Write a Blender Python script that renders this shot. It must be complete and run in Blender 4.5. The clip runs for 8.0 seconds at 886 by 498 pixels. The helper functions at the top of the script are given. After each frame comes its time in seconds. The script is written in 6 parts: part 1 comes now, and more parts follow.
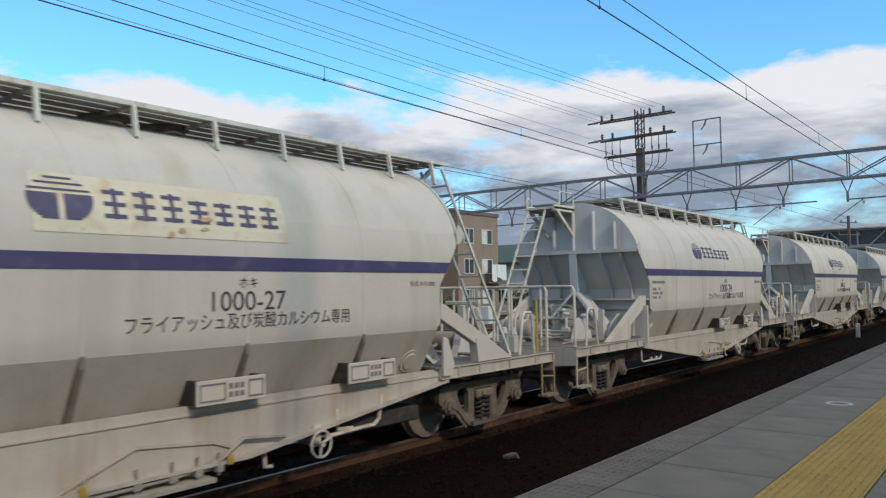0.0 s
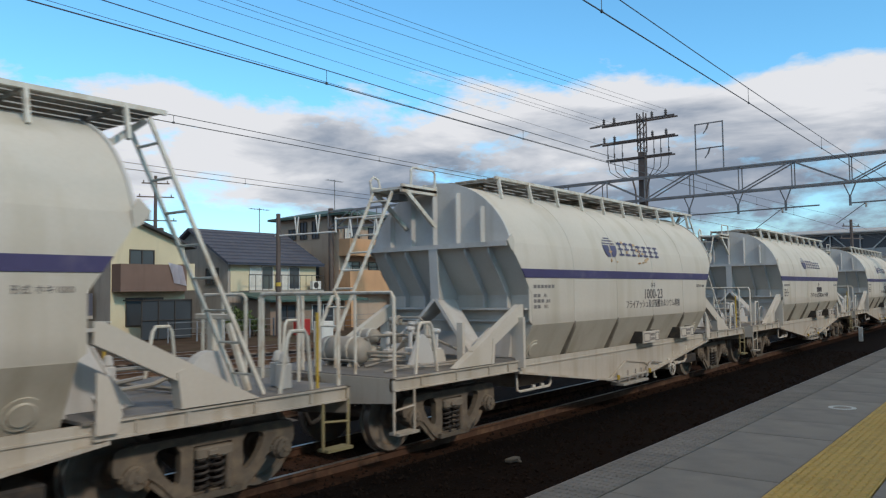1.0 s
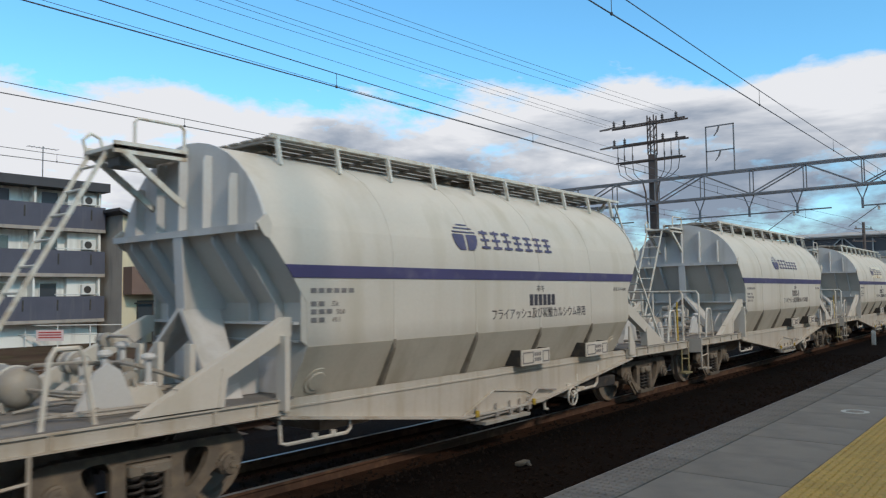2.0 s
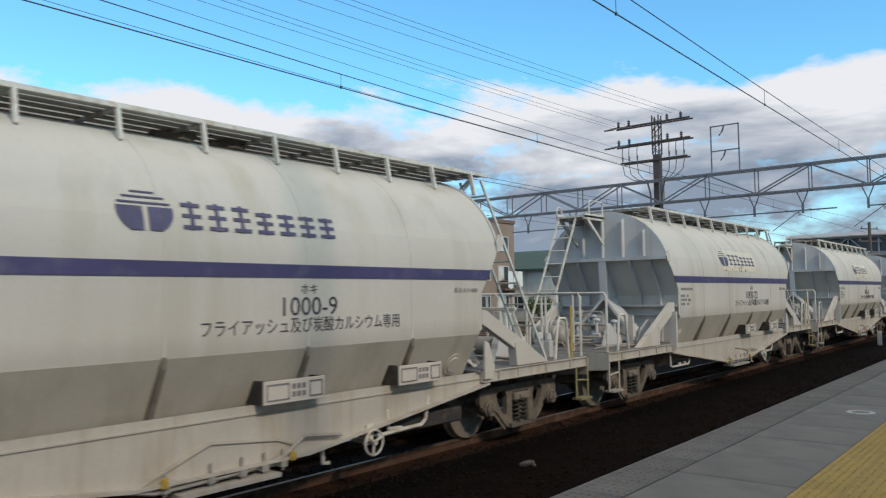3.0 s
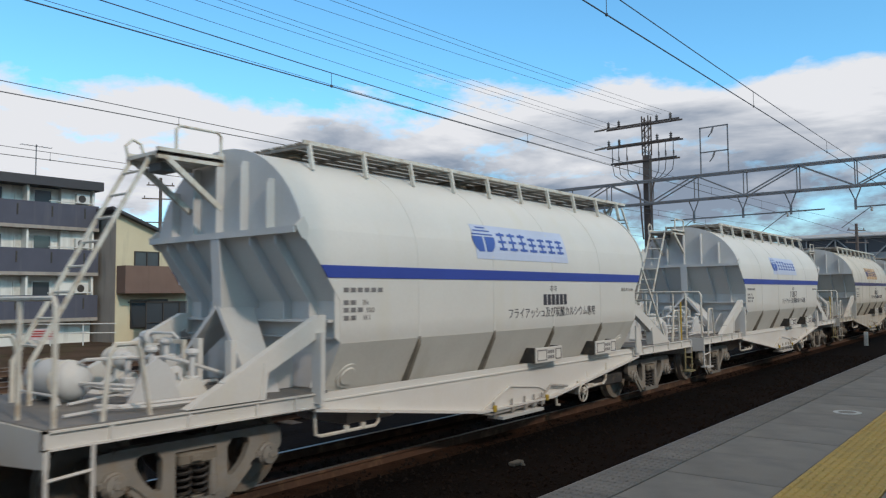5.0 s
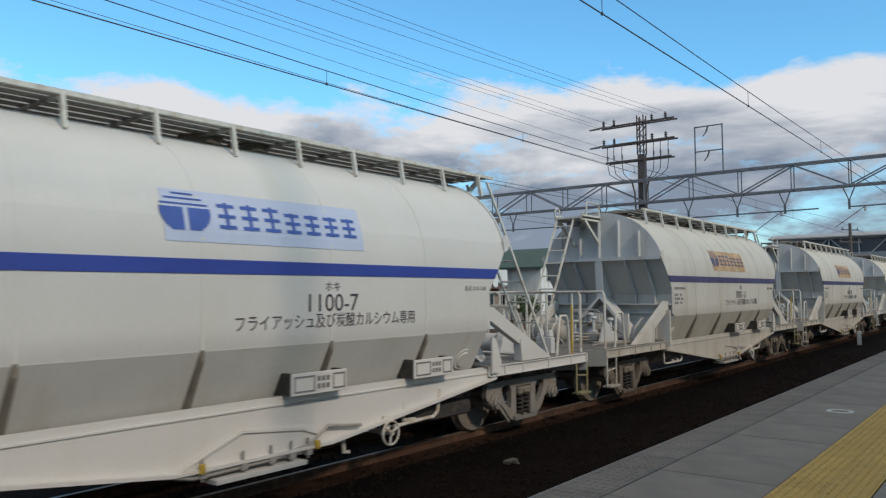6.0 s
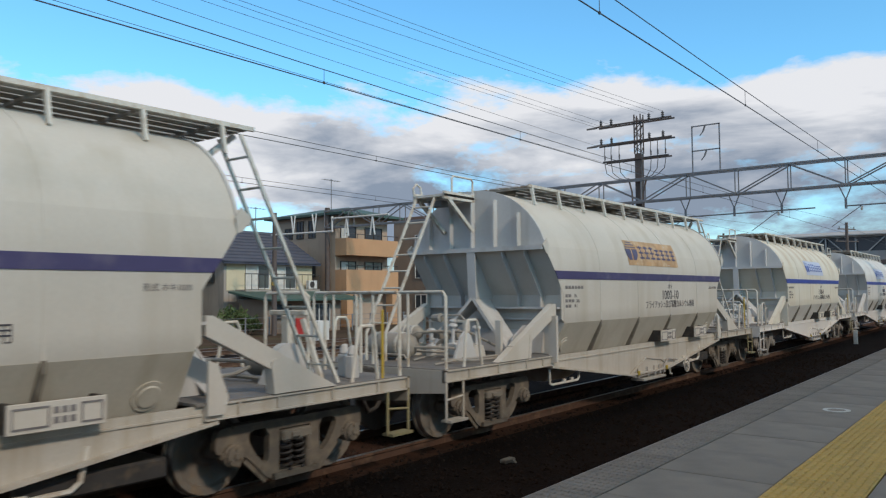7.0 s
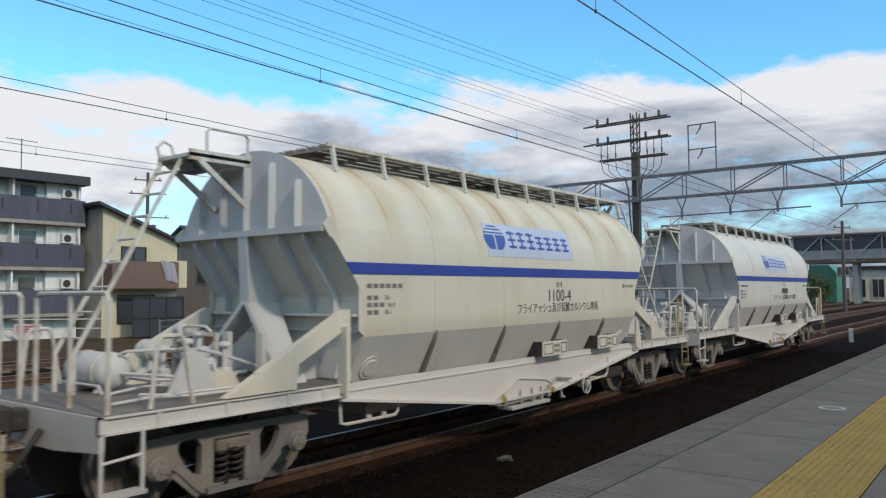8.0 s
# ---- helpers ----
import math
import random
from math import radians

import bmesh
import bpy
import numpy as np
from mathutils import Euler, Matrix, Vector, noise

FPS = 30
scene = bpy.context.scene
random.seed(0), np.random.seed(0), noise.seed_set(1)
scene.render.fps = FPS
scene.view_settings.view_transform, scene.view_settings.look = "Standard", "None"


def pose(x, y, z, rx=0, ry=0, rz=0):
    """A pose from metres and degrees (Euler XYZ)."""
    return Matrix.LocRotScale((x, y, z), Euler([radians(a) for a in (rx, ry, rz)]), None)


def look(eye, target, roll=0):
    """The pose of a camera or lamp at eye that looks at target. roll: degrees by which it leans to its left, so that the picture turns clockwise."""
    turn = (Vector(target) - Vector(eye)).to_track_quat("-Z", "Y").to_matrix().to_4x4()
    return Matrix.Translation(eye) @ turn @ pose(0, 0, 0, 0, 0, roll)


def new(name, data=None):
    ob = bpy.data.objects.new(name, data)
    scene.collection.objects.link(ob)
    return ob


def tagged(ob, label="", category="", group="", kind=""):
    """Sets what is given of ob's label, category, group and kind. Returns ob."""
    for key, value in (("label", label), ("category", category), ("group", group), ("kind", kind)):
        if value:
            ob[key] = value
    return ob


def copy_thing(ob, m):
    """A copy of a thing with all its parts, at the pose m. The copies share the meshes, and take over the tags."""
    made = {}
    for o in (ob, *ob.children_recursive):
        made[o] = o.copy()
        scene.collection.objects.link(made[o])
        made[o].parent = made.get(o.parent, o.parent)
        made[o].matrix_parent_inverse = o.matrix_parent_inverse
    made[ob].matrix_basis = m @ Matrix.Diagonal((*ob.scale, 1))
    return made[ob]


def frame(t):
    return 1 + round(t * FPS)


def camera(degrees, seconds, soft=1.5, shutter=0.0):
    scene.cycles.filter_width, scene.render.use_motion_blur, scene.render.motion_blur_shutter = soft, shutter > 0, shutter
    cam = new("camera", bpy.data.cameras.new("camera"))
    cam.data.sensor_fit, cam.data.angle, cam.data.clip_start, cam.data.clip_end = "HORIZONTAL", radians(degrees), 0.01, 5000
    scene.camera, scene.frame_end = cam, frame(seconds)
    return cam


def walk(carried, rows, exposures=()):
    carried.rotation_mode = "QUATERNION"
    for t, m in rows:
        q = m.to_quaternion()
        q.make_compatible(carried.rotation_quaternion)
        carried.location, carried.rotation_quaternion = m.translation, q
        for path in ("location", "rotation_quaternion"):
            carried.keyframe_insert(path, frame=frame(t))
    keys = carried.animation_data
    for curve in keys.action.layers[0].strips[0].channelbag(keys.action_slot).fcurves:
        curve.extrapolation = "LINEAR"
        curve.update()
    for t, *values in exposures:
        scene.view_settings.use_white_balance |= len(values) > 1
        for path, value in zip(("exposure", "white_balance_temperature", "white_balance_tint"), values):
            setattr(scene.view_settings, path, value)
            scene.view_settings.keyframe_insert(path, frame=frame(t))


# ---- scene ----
# ---- camera ----
cam = camera(60.85, 8.0, soft=1.25, shutter=0.06)
walk(cam, [
    (0, pose(0, 0, 2.0, 92.974, 0.809, 38.140)),
    (0.5, pose(0, 0, 2.0, 93.097, 0.772, 38.142)),
    (1, pose(0, 0, 2.0, 93.245, 0.771, 38.293)),
    (1.5, pose(0, 0, 2.0, 93.387, 0.751, 38.670)),
    (3, pose(0, 0, 2.0, 93.501, 0.754, 39.364)),
    (3.5, pose(0, 0, 2.0, 93.472, 0.700, 39.225)),
    (4, pose(0, 0, 2.0, 93.454, 0.675, 39.035)),
    (4.5, pose(0, 0, 2.0, 93.481, 0.636, 38.829)),
    (6, pose(0, 0, 2.0, 93.337, 0.437, 38.207)),
    (6.5, pose(0, 0, 2.0, 93.300, 0.411, 38.111)),
    (7, pose(0, 0, 2.0, 93.259, 0.417, 38.001)),
    (7.5, pose(0, 0, 2.0, 93.230, 0.484, 37.892)),
    (8, pose(0, 0, 2.0, 93.150, 0.450, 37.740)),
], exposures=[(0.0, -0.06, 8250, 20), (0.5, -0.03, 8250, 20), (1.0, -0.15, 8250, 20), (1.5, -0.12, 8250, 20), (3.0, -0.05, 8250, 20), (3.5, -0.03, 8250, 20), (4.0, -0.10, 8250, 20), (4.5, -0.08, 8250, 20), (6.0, -0.22, 8250, 20), (6.5, -0.08, 8250, 20), (7.0, -0.10, 8250, 20), (7.5, -0.06, 8250, 20), (8.0, -0.05, 8250, 20)])

# ---- world and sun ----
SUN = Vector((0.77, -0.17, 0.58)).normalized()
world = bpy.data.worlds.new("world")
scene.world = world
world.use_nodes = True


def build_sky():
    nt = world.node_tree
    nt.nodes.clear()
    N, L = nt.nodes.new, nt.links.new
    out = N("ShaderNodeOutputWorld")
    bg = N("ShaderNodeBackground")
    sky = N("ShaderNodeTexSky")
    sky.sky_type = "NISHITA"
    sky.sun_disc = False
    sky.sun_elevation = math.asin(SUN.z)
    sky.sun_rotation = math.atan2(SUN.x, SUN.y)
    sky.ozone_density = 2.0
    tc = N("ShaderNodeTexCoord")
    sep = N("ShaderNodeSeparateXYZ")
    L(tc.outputs["Generated"], sep.inputs[0])

    def math_node(op, a, b=None, c=None, clamp=False):
        n = N("ShaderNodeMath")
        n.operation = op
        n.use_clamp = clamp
        for i, v in enumerate((a, b, c)):
            if v is None:
                continue
            if isinstance(v, (int, float)):
                n.inputs[i].default_value = v
            else:
                L(v, n.inputs[i])
        return n.outputs[0]

    def noise_node(vec, scale, detail, rough, dist=0.0):
        n = N("ShaderNodeTexNoise")
        n.inputs["Scale"].default_value = scale
        n.inputs["Detail"].default_value = detail
        n.inputs["Roughness"].default_value = rough
        n.inputs["Distortion"].default_value = dist
        L(vec, n.inputs["Vector"])
        return n.outputs["Fac"]

    # cloud layers: directions stretched sideways, so that the banks lie flat
    def layer(scale, offset):
        m = N("ShaderNodeMapping")
        m.inputs["Scale"].default_value = scale
        m.inputs["Location"].default_value = offset
        L(tc.outputs["Generated"], m.inputs[0])
        return m.outputs[0]

    big = noise_node(layer((1.0, 1.0, 2.6), (0.35, 0.2, 0.12)), 4.6, 12.0, 0.62, 0.15)
    shade = noise_node(layer((1.0, 1.0, 3.6), (1.70, 0.90, 0.42)), 4.2, 11.0, 0.55, 0.25)
    z = sep.outputs["Z"]
    # cover: open near the horizon, a bank above it, clear over about fifteen degrees, more cloud overhead
    low = math_node("MINIMUM", math_node("MULTIPLY_ADD", z, -4.6, 1.44), math_node("MULTIPLY_ADD", z, 1.0, 0.27))
    low = math_node("MINIMUM", low, 0.40)
    cover = math_node("MAXIMUM", low, math_node("MULTIPLY_ADD", z, 0.85, -0.28))
    # unseen extra cloud behind the view, added to make the fill light less blue
    cover = math_node("ADD", cover, math_node("MULTIPLY", math_node("MULTIPLY_ADD", sep.outputs["Y"], -0.5, 0.0, clamp=True), 0.2))
    dens = math_node("SUBTRACT", math_node("ADD", big, cover), 0.72)
    mask = math_node("MULTIPLY", dens, 8.0, clamp=True)
    ramp = N("ShaderNodeValToRGB")
    ramp.color_ramp.elements[0].position = 0.37
    ramp.color_ramp.elements[0].color = (0.225, 0.350, 0.530, 1)
    ramp.color_ramp.elements[1].position = 0.60
    ramp.color_ramp.elements[1].color = (0.72, 0.90, 1.10, 1)
    # the bank's upper rim is sunlit, its belly grey
    lift = math_node("MINIMUM", math_node("MULTIPLY_ADD", z, 2.3, -0.42), math_node("MULTIPLY_ADD", z, -0.45, 0.33))
    # the low banks grow lighter towards the west
    west = math_node("MAXIMUM", math_node("MULTIPLY_ADD", sep.outputs["X"], -1.5, -1.08), 0.0)
    L(math_node("ADD", math_node("ADD", shade, lift), west), ramp.inputs[0])
    gain = N("ShaderNodeVectorMath")
    gain.operation = "MULTIPLY"
    gain.inputs[1].default_value = (0.078, 0.240, 0.310)
    L(sky.outputs[0], gain.inputs[0])
    haze = N("ShaderNodeMapRange")
    haze.inputs["From Min"].default_value, haze.inputs["From Max"].default_value = 0.24, 0.02
    L(z, haze.inputs["Value"])
    pale = N("ShaderNodeMix")
    pale.data_type, pale.blend_type = "RGBA", "MULTIPLY"
    pale.inputs["B"].default_value = (1.55, 0.84, 0.84, 1)
    L(haze.outputs[0], pale.inputs["Factor"])
    L(gain.outputs[0], pale.inputs["A"])
    mix = N("ShaderNodeMix")
    mix.data_type = "RGBA"
    L(mask, mix.inputs["Factor"])
    L(pale.outputs["Result"], mix.inputs["A"])
    L(mix.outputs["Result"], bg.inputs["Color"])
    # high cloud tinted warm, added so that the fill light is less blue
    warm = N("ShaderNodeMapRange")
    warm.inputs["From Min"].default_value, warm.inputs["From Max"].default_value = 0.30, 0.60
    L(z, warm.inputs["Value"])
    tint = N("ShaderNodeMix")
    tint.data_type, tint.blend_type = "RGBA", "MULTIPLY"
    tint.inputs["B"].default_value = (1.32, 1.0, 0.72, 1)
    L(warm.outputs[0], tint.inputs["Factor"])
    L(ramp.outputs[0], tint.inputs["A"])
    L(tint.outputs["Result"], mix.inputs["B"])
    bg.inputs["Strength"].default_value = 1.0
    L(bg.outputs[0], out.inputs[0])


build_sky()
sun = new("sun", bpy.data.lights.new("sun", "SUN"))
sun.data.energy, sun.data.angle, sun.data.color = 1.6, radians(4), (1.0, 0.93, 0.85)
sun.matrix_world = look(SUN * 50, (0, 0, 0))

# ---- materials ----
def mat(name, color, rough=0.6, metal=0.0, vary=0.12, scale=3.0, fine=60.0, bump=0.15, dirt=None, amount=0.35, streak=False, rand=0.0, depth=0.01, spec=0.5, bands=None):
    """A painted or raw surface: two scales of colour change, stains of dirt, and fine relief."""
    m = bpy.data.materials.new(name)
    m.use_nodes = True
    nt = m.node_tree
    N, L = nt.nodes.new, nt.links.new
    bsdf = nt.nodes["Principled BSDF"]
    bsdf.inputs["Metallic"].default_value = metal
    bsdf.inputs["Specular IOR Level"].default_value = spec
    tc = N("ShaderNodeTexCoord")
    mp = N("ShaderNodeMapping")
    mp.inputs["Scale"].default_value = (1, 1, 0.12) if streak else (1, 1, 1)
    L(tc.outputs["Object"], mp.inputs[0])

    def noise_tex(vec, s, d):
        n = N("ShaderNodeTexNoise")
        n.inputs["Scale"].default_value = s
        n.inputs["Detail"].default_value = d
        L(vec, n.inputs["Vector"])
        return n.outputs["Fac"]

    def ramp(fac, a, b, ca, cb):
        r = N("ShaderNodeValToRGB")
        r.color_ramp.elements[0].position, r.color_ramp.elements[1].position = a, b
        r.color_ramp.elements[0].color, r.color_ramp.elements[1].color = (*ca, 1), (*cb, 1)
        L(fac, r.inputs[0])
        return r.outputs[0]

    def blend(fac, a, b, kind="MIX"):
        x = N("ShaderNodeMix")
        x.data_type, x.blend_type = "RGBA", kind
        for sock, v in (("Factor", fac), ("A", a), ("B", b)):
            if isinstance(v, (int, float)):
                x.inputs[sock].default_value = v
            elif isinstance(v, tuple):
                x.inputs[sock].default_value = (*v, 1)
            else:
                L(v, x.inputs[sock])
        return x.outputs["Result"]

    lo, hi = tuple(c * (1 - vary) for c in color), tuple(min(1, c * (1 + vary)) for c in color)
    col = ramp(noise_tex(tc.outputs["Object"], scale, 5), 0.3, 0.7, lo, hi)
    grain = noise_tex(tc.outputs["Object"], fine, 4)
    col = blend(0.5, col, ramp(grain, 0.3, 0.7, (1 - vary,) * 3, (1 + vary,) * 3), "MULTIPLY")
    if dirt:
        a = noise_tex(mp.outputs[0], scale * (3.0 if streak else 1.7), 7)
        f = ramp(a, 0.62 - amount * 0.35, 0.80 - amount * 0.25, (0, 0, 0), (1, 1, 1))
        mul = N("ShaderNodeMath")
        mul.operation = "MULTIPLY"
        mul.inputs[1].default_value = min(1.0, 0.35 + amount)
        L(f, mul.inputs[0])
        col = blend(mul.outputs[0], col, dirt)
    if bands:
        # rust that has run down from the roof beside the shell's hoops, above the stripe
        ax = N("ShaderNodeSeparateXYZ")
        L(tc.outputs["Object"], ax.inputs[0])

        def calc(op, a, b, c=None, clamp=False):
            n = N("ShaderNodeMath")
            n.operation, n.use_clamp = op, clamp
            for k, v in enumerate((a, b) if c is None else (a, b, c)):
                if isinstance(v, (int, float)):
                    n.inputs[k].default_value = v
                else:
                    L(v, n.inputs[k])
            return n.outputs[0]
        off = calc("PINGPONG", calc("ADD", ax.outputs["Y"], 3.13 + 0.88 * 4), 0.44)
        line = calc("MULTIPLY_ADD", off, -5.5, 1.0, True)
        line = calc("MAXIMUM", calc("MULTIPLY", calc("POWER", line, 3.0), 0.95), calc("MULTIPLY", calc("MULTIPLY_ADD", off, -2.6, 1.0, True), 0.45))
        high = calc("MULTIPLY_ADD", ax.outputs["Z"], 1.5, -3.55, True)
        worn = ramp(noise_tex(mp.outputs[0], 1.3, 6), 0.36, 0.62, (0.12,) * 3, (1, 1, 1))
        col = blend(calc("MULTIPLY", calc("MULTIPLY", line, high), worn), col, bands)
    if rand:
        oi = N("ShaderNodeObjectInfo")
        col = blend(1.0, col, ramp(oi.outputs["Random"], 0, 1, (1 - rand,) * 3, (1 + rand,) * 3), "MULTIPLY")
    L(col, bsdf.inputs["Base Color"])
    L(ramp(grain, 0.2, 0.8, (max(0.03, rough - 0.1),) * 3, (min(1, rough + 0.12),) * 3), bsdf.inputs["Roughness"])
    if bump:
        b = N("ShaderNodeBump")
        b.inputs["Strength"].default_value = bump
        b.inputs["Distance"].default_value = depth
        L(grain, b.inputs["Height"])
        L(b.outputs[0], bsdf.inputs["Normal"])
    return m


def glass(name, tint=(0.05, 0.06, 0.07), rough=0.06):
    m = bpy.data.materials.new(name)
    m.use_nodes = True
    b = m.node_tree.nodes["Principled BSDF"]
    b.inputs["Base Color"].default_value = (*tint, 1)
    b.inputs["Roughness"].default_value = rough
    b.inputs["Specular IOR Level"].default_value = 0.7
    return m


M = {}
RUST, DUST, SOOT = (0.20, 0.085, 0.035), (0.30, 0.25, 0.18), (0.07, 0.06, 0.05)
M["paint"] = mat("aged_white_paint", (0.53, 0.51, 0.465), 0.8, vary=0.05, scale=0.7, fine=25, bump=0.05, dirt=(0.41, 0.38, 0.31), amount=0.30, streak=True, spec=0.25)
M["paint_grubby"] = mat("dusty_white_paint", (0.52, 0.505, 0.465), 0.82, vary=0.05, scale=0.7, fine=25, bump=0.05, dirt=(0.43, 0.40, 0.34), amount=0.34, streak=True, spec=0.25)
M["paint_new"] = mat("fresh_white_paint", (0.60, 0.60, 0.58), 0.62, vary=0.04, scale=0.7, fine=25, bump=0.04, dirt=(0.58, 0.56, 0.48), amount=0.15, streak=True)
M["paint_cream"] = mat("rust_streaked_white_paint", (0.62, 0.60, 0.52), 0.65, vary=0.05, scale=0.6, fine=25, bump=0.05, dirt=(0.56, 0.49, 0.36), amount=0.25, streak=True, bands=(0.36, 0.19, 0.07))
M["frame_paint"] = mat("frame_paint", (0.45, 0.43, 0.385), 0.6, vary=0.08, scale=1.6, fine=40, bump=0.08, dirt=(0.33, 0.27, 0.19), amount=0.36, streak=True)
# body white greyed blue: shade of the wagon ends put into the colour
M["end_shade_paint"] = mat("end_shade_paint", (0.50, 0.51, 0.51), 0.55, vary=0.06, scale=1.2, fine=30, bump=0.06, dirt=(0.36, 0.35, 0.33), amount=0.32, streak=True, spec=0.25)
# ends of the fresh wagons, greyer and bluer than their body paint
M["end_new"] = mat("fresh_end_paint", (0.54, 0.55, 0.555), 0.5, vary=0.05, scale=1.2, fine=30, bump=0.05, dirt=(0.52, 0.52, 0.50), amount=0.2, streak=True, spec=0.3)
M["rail_paint"] = mat("handrail_paint", (0.58, 0.57, 0.52), 0.5, vary=0.08, scale=4, fine=60, bump=0.05, dirt=(0.32, 0.20, 0.10), amount=0.3)
M["deck"] = mat("deck_plate", (0.135, 0.135, 0.135), 0.7, vary=0.12, scale=2, fine=50, bump=0.1, dirt=(0.22, 0.205, 0.18), amount=0.4)
M["grating"] = mat("grating_steel", (0.32, 0.31, 0.29), 0.6, vary=0.15, scale=4, fine=50, bump=0.1, dirt=RUST, amount=0.2)
M["stripe_old"] = mat("faded_navy_paint", (0.055, 0.05, 0.135), 0.5, vary=0.1, scale=2, fine=40, bump=0.03, dirt=(0.14, 0.13, 0.20), amount=0.2)
M["stripe_new"] = mat("blue_paint", (0.025, 0.06, 0.32), 0.45, vary=0.06, scale=2, fine=40, bump=0.03)
M["ink"] = mat("lettering_paint", (0.045, 0.045, 0.06), 0.55, vary=0.15, scale=6, fine=60, bump=0.0)
M["ink_faint"] = mat("worn_lettering_paint", (0.17, 0.165, 0.17), 0.55, vary=0.2, scale=6, fine=60, bump=0.0)
M["logo_navy"] = mat("faded_logo_navy", (0.07, 0.065, 0.13), 0.5, vary=0.15, scale=5, fine=40, bump=0.0, dirt=(0.25, 0.17, 0.10), amount=0.15)
M["logo_blue"] = mat("logo_blue", (0.04, 0.10, 0.36), 0.45, vary=0.08, scale=5, fine=40, bump=0.0)
M["panel_cream"] = mat("yellowed_sticker", (0.62, 0.57, 0.45), 0.5, vary=0.06, scale=3, fine=40, bump=0.03, dirt=(0.48, 0.30, 0.13), amount=0.25)
M["panel_rust"] = mat("rusted_sticker", (0.45, 0.28, 0.15), 0.7, vary=0.2, scale=4, fine=40, bump=0.1, dirt=(0.55, 0.43, 0.30), amount=0.45)
M["panel_blue"] = mat("pale_blue_sticker", (0.46, 0.53, 0.68), 0.4, vary=0.05, scale=3, fine=40, bump=0.02)
M["bogie"] = mat("bogie_cast_steel", (0.135, 0.116, 0.094), 0.8, vary=0.18, scale=4, fine=50, bump=0.2, dirt=(0.23, 0.19, 0.14), amount=0.4)
M["bogie_grey"] = mat("bogie_grey_paint", (0.24, 0.23, 0.21), 0.7, vary=0.12, scale=4, fine=50, bump=0.15, dirt=(0.25, 0.21, 0.16), amount=0.35)
M["wheel"] = mat("wheel_steel", (0.185, 0.17, 0.15), 0.65, 0.1, vary=0.15, scale=5, fine=50, bump=0.1, dirt=(0.24, 0.18, 0.12), amount=0.4)
M["tread"] = mat("worn_wheel_tread", (0.45, 0.44, 0.42), 0.35, 0.8, vary=0.1, scale=5, fine=50, bump=0.05)
M["black"] = mat("black_iron", (0.035, 0.033, 0.032), 0.7, vary=0.2, scale=5, fine=50, bump=0.15, dirt=(0.12, 0.09, 0.06), amount=0.3)
M["yellow"] = mat("yellow_paint", (0.50, 0.34, 0.05), 0.55, vary=0.12, scale=6, fine=60, bump=0.05, dirt=SOOT, amount=0.25)
M["tank"] = mat("air_tank_paint", (0.28, 0.265, 0.24), 0.5, vary=0.08, scale=4, fine=40, bump=0.05, dirt=(0.30, 0.26, 0.2), amount=0.3)
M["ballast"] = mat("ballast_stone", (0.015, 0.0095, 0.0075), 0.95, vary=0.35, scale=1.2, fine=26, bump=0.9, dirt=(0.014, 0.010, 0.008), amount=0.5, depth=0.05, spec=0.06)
M["rusty_ballast"] = mat("rust_stained_ballast", (0.058, 0.030, 0.020), 0.95, vary=0.3, scale=2.5, fine=26, bump=0.9, dirt=(0.035, 0.020, 0.015), amount=0.5, depth=0.05, spec=0.06)
# dark brown paint; on the ribs it stands for their shade
M["rib_dark"] = mat("rib_shade_and_dark_paint", (0.19, 0.17, 0.14), 0.8, vary=0.15, scale=3, fine=40, bump=0.1, dirt=(0.10, 0.08, 0.06), amount=0.4)
M["step"] = mat("faded_yellow_step", (0.25, 0.225, 0.12), 0.7, vary=0.12, scale=6, fine=60, bump=0.05, dirt=(0.2, 0.17, 0.11), amount=0.4)
# slanting plates' paint: brown with dust, and darkened for their shade
M["slope_paint"] = mat("dust_and_shade_paint", (0.48, 0.45, 0.385), 0.85, vary=0.08, scale=1.0, fine=25, bump=0.06, dirt=(0.36, 0.32, 0.25), amount=0.4, streak=True)
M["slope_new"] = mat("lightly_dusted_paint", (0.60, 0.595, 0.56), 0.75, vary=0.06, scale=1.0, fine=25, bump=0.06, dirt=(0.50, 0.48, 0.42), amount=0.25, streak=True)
M["bridge"] = mat("pale_grey_bridge_paint", (0.36, 0.375, 0.385), 0.7, vary=0.08, scale=0.6, fine=15, bump=0.1, dirt=(0.33, 0.33, 0.33), amount=0.35, streak=True)
M["teal"] = mat("teal_sheet", (0.05, 0.26, 0.23), 0.6, vary=0.08, scale=1, fine=14, bump=0.15)
M["umber_wall"] = mat("umber_render", (0.27, 0.195, 0.15), 0.9, vary=0.06, scale=0.8, fine=16, bump=0.2, dirt=(0.21, 0.15, 0.115), amount=0.25, streak=True)
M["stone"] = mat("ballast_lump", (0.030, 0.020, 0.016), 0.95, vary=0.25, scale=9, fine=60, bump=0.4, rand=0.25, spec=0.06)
M["soil"] = mat("yard_soil", (0.075, 0.052, 0.040), 0.95, vary=0.3, scale=0.5, fine=12, bump=0.7, dirt=(0.09, 0.10, 0.05), amount=0.3, depth=0.04, spec=0.06)
M["rail"] = mat("rusty_rail_side", (0.085, 0.042, 0.026), 0.85, vary=0.2, scale=3, fine=40, bump=0.2, dirt=(0.20, 0.12, 0.07), amount=0.35)
M["railhead"] = mat("polished_rail_head", (0.40, 0.39, 0.38), 0.42, 0.9, vary=0.06, scale=3, fine=60, bump=0.03)
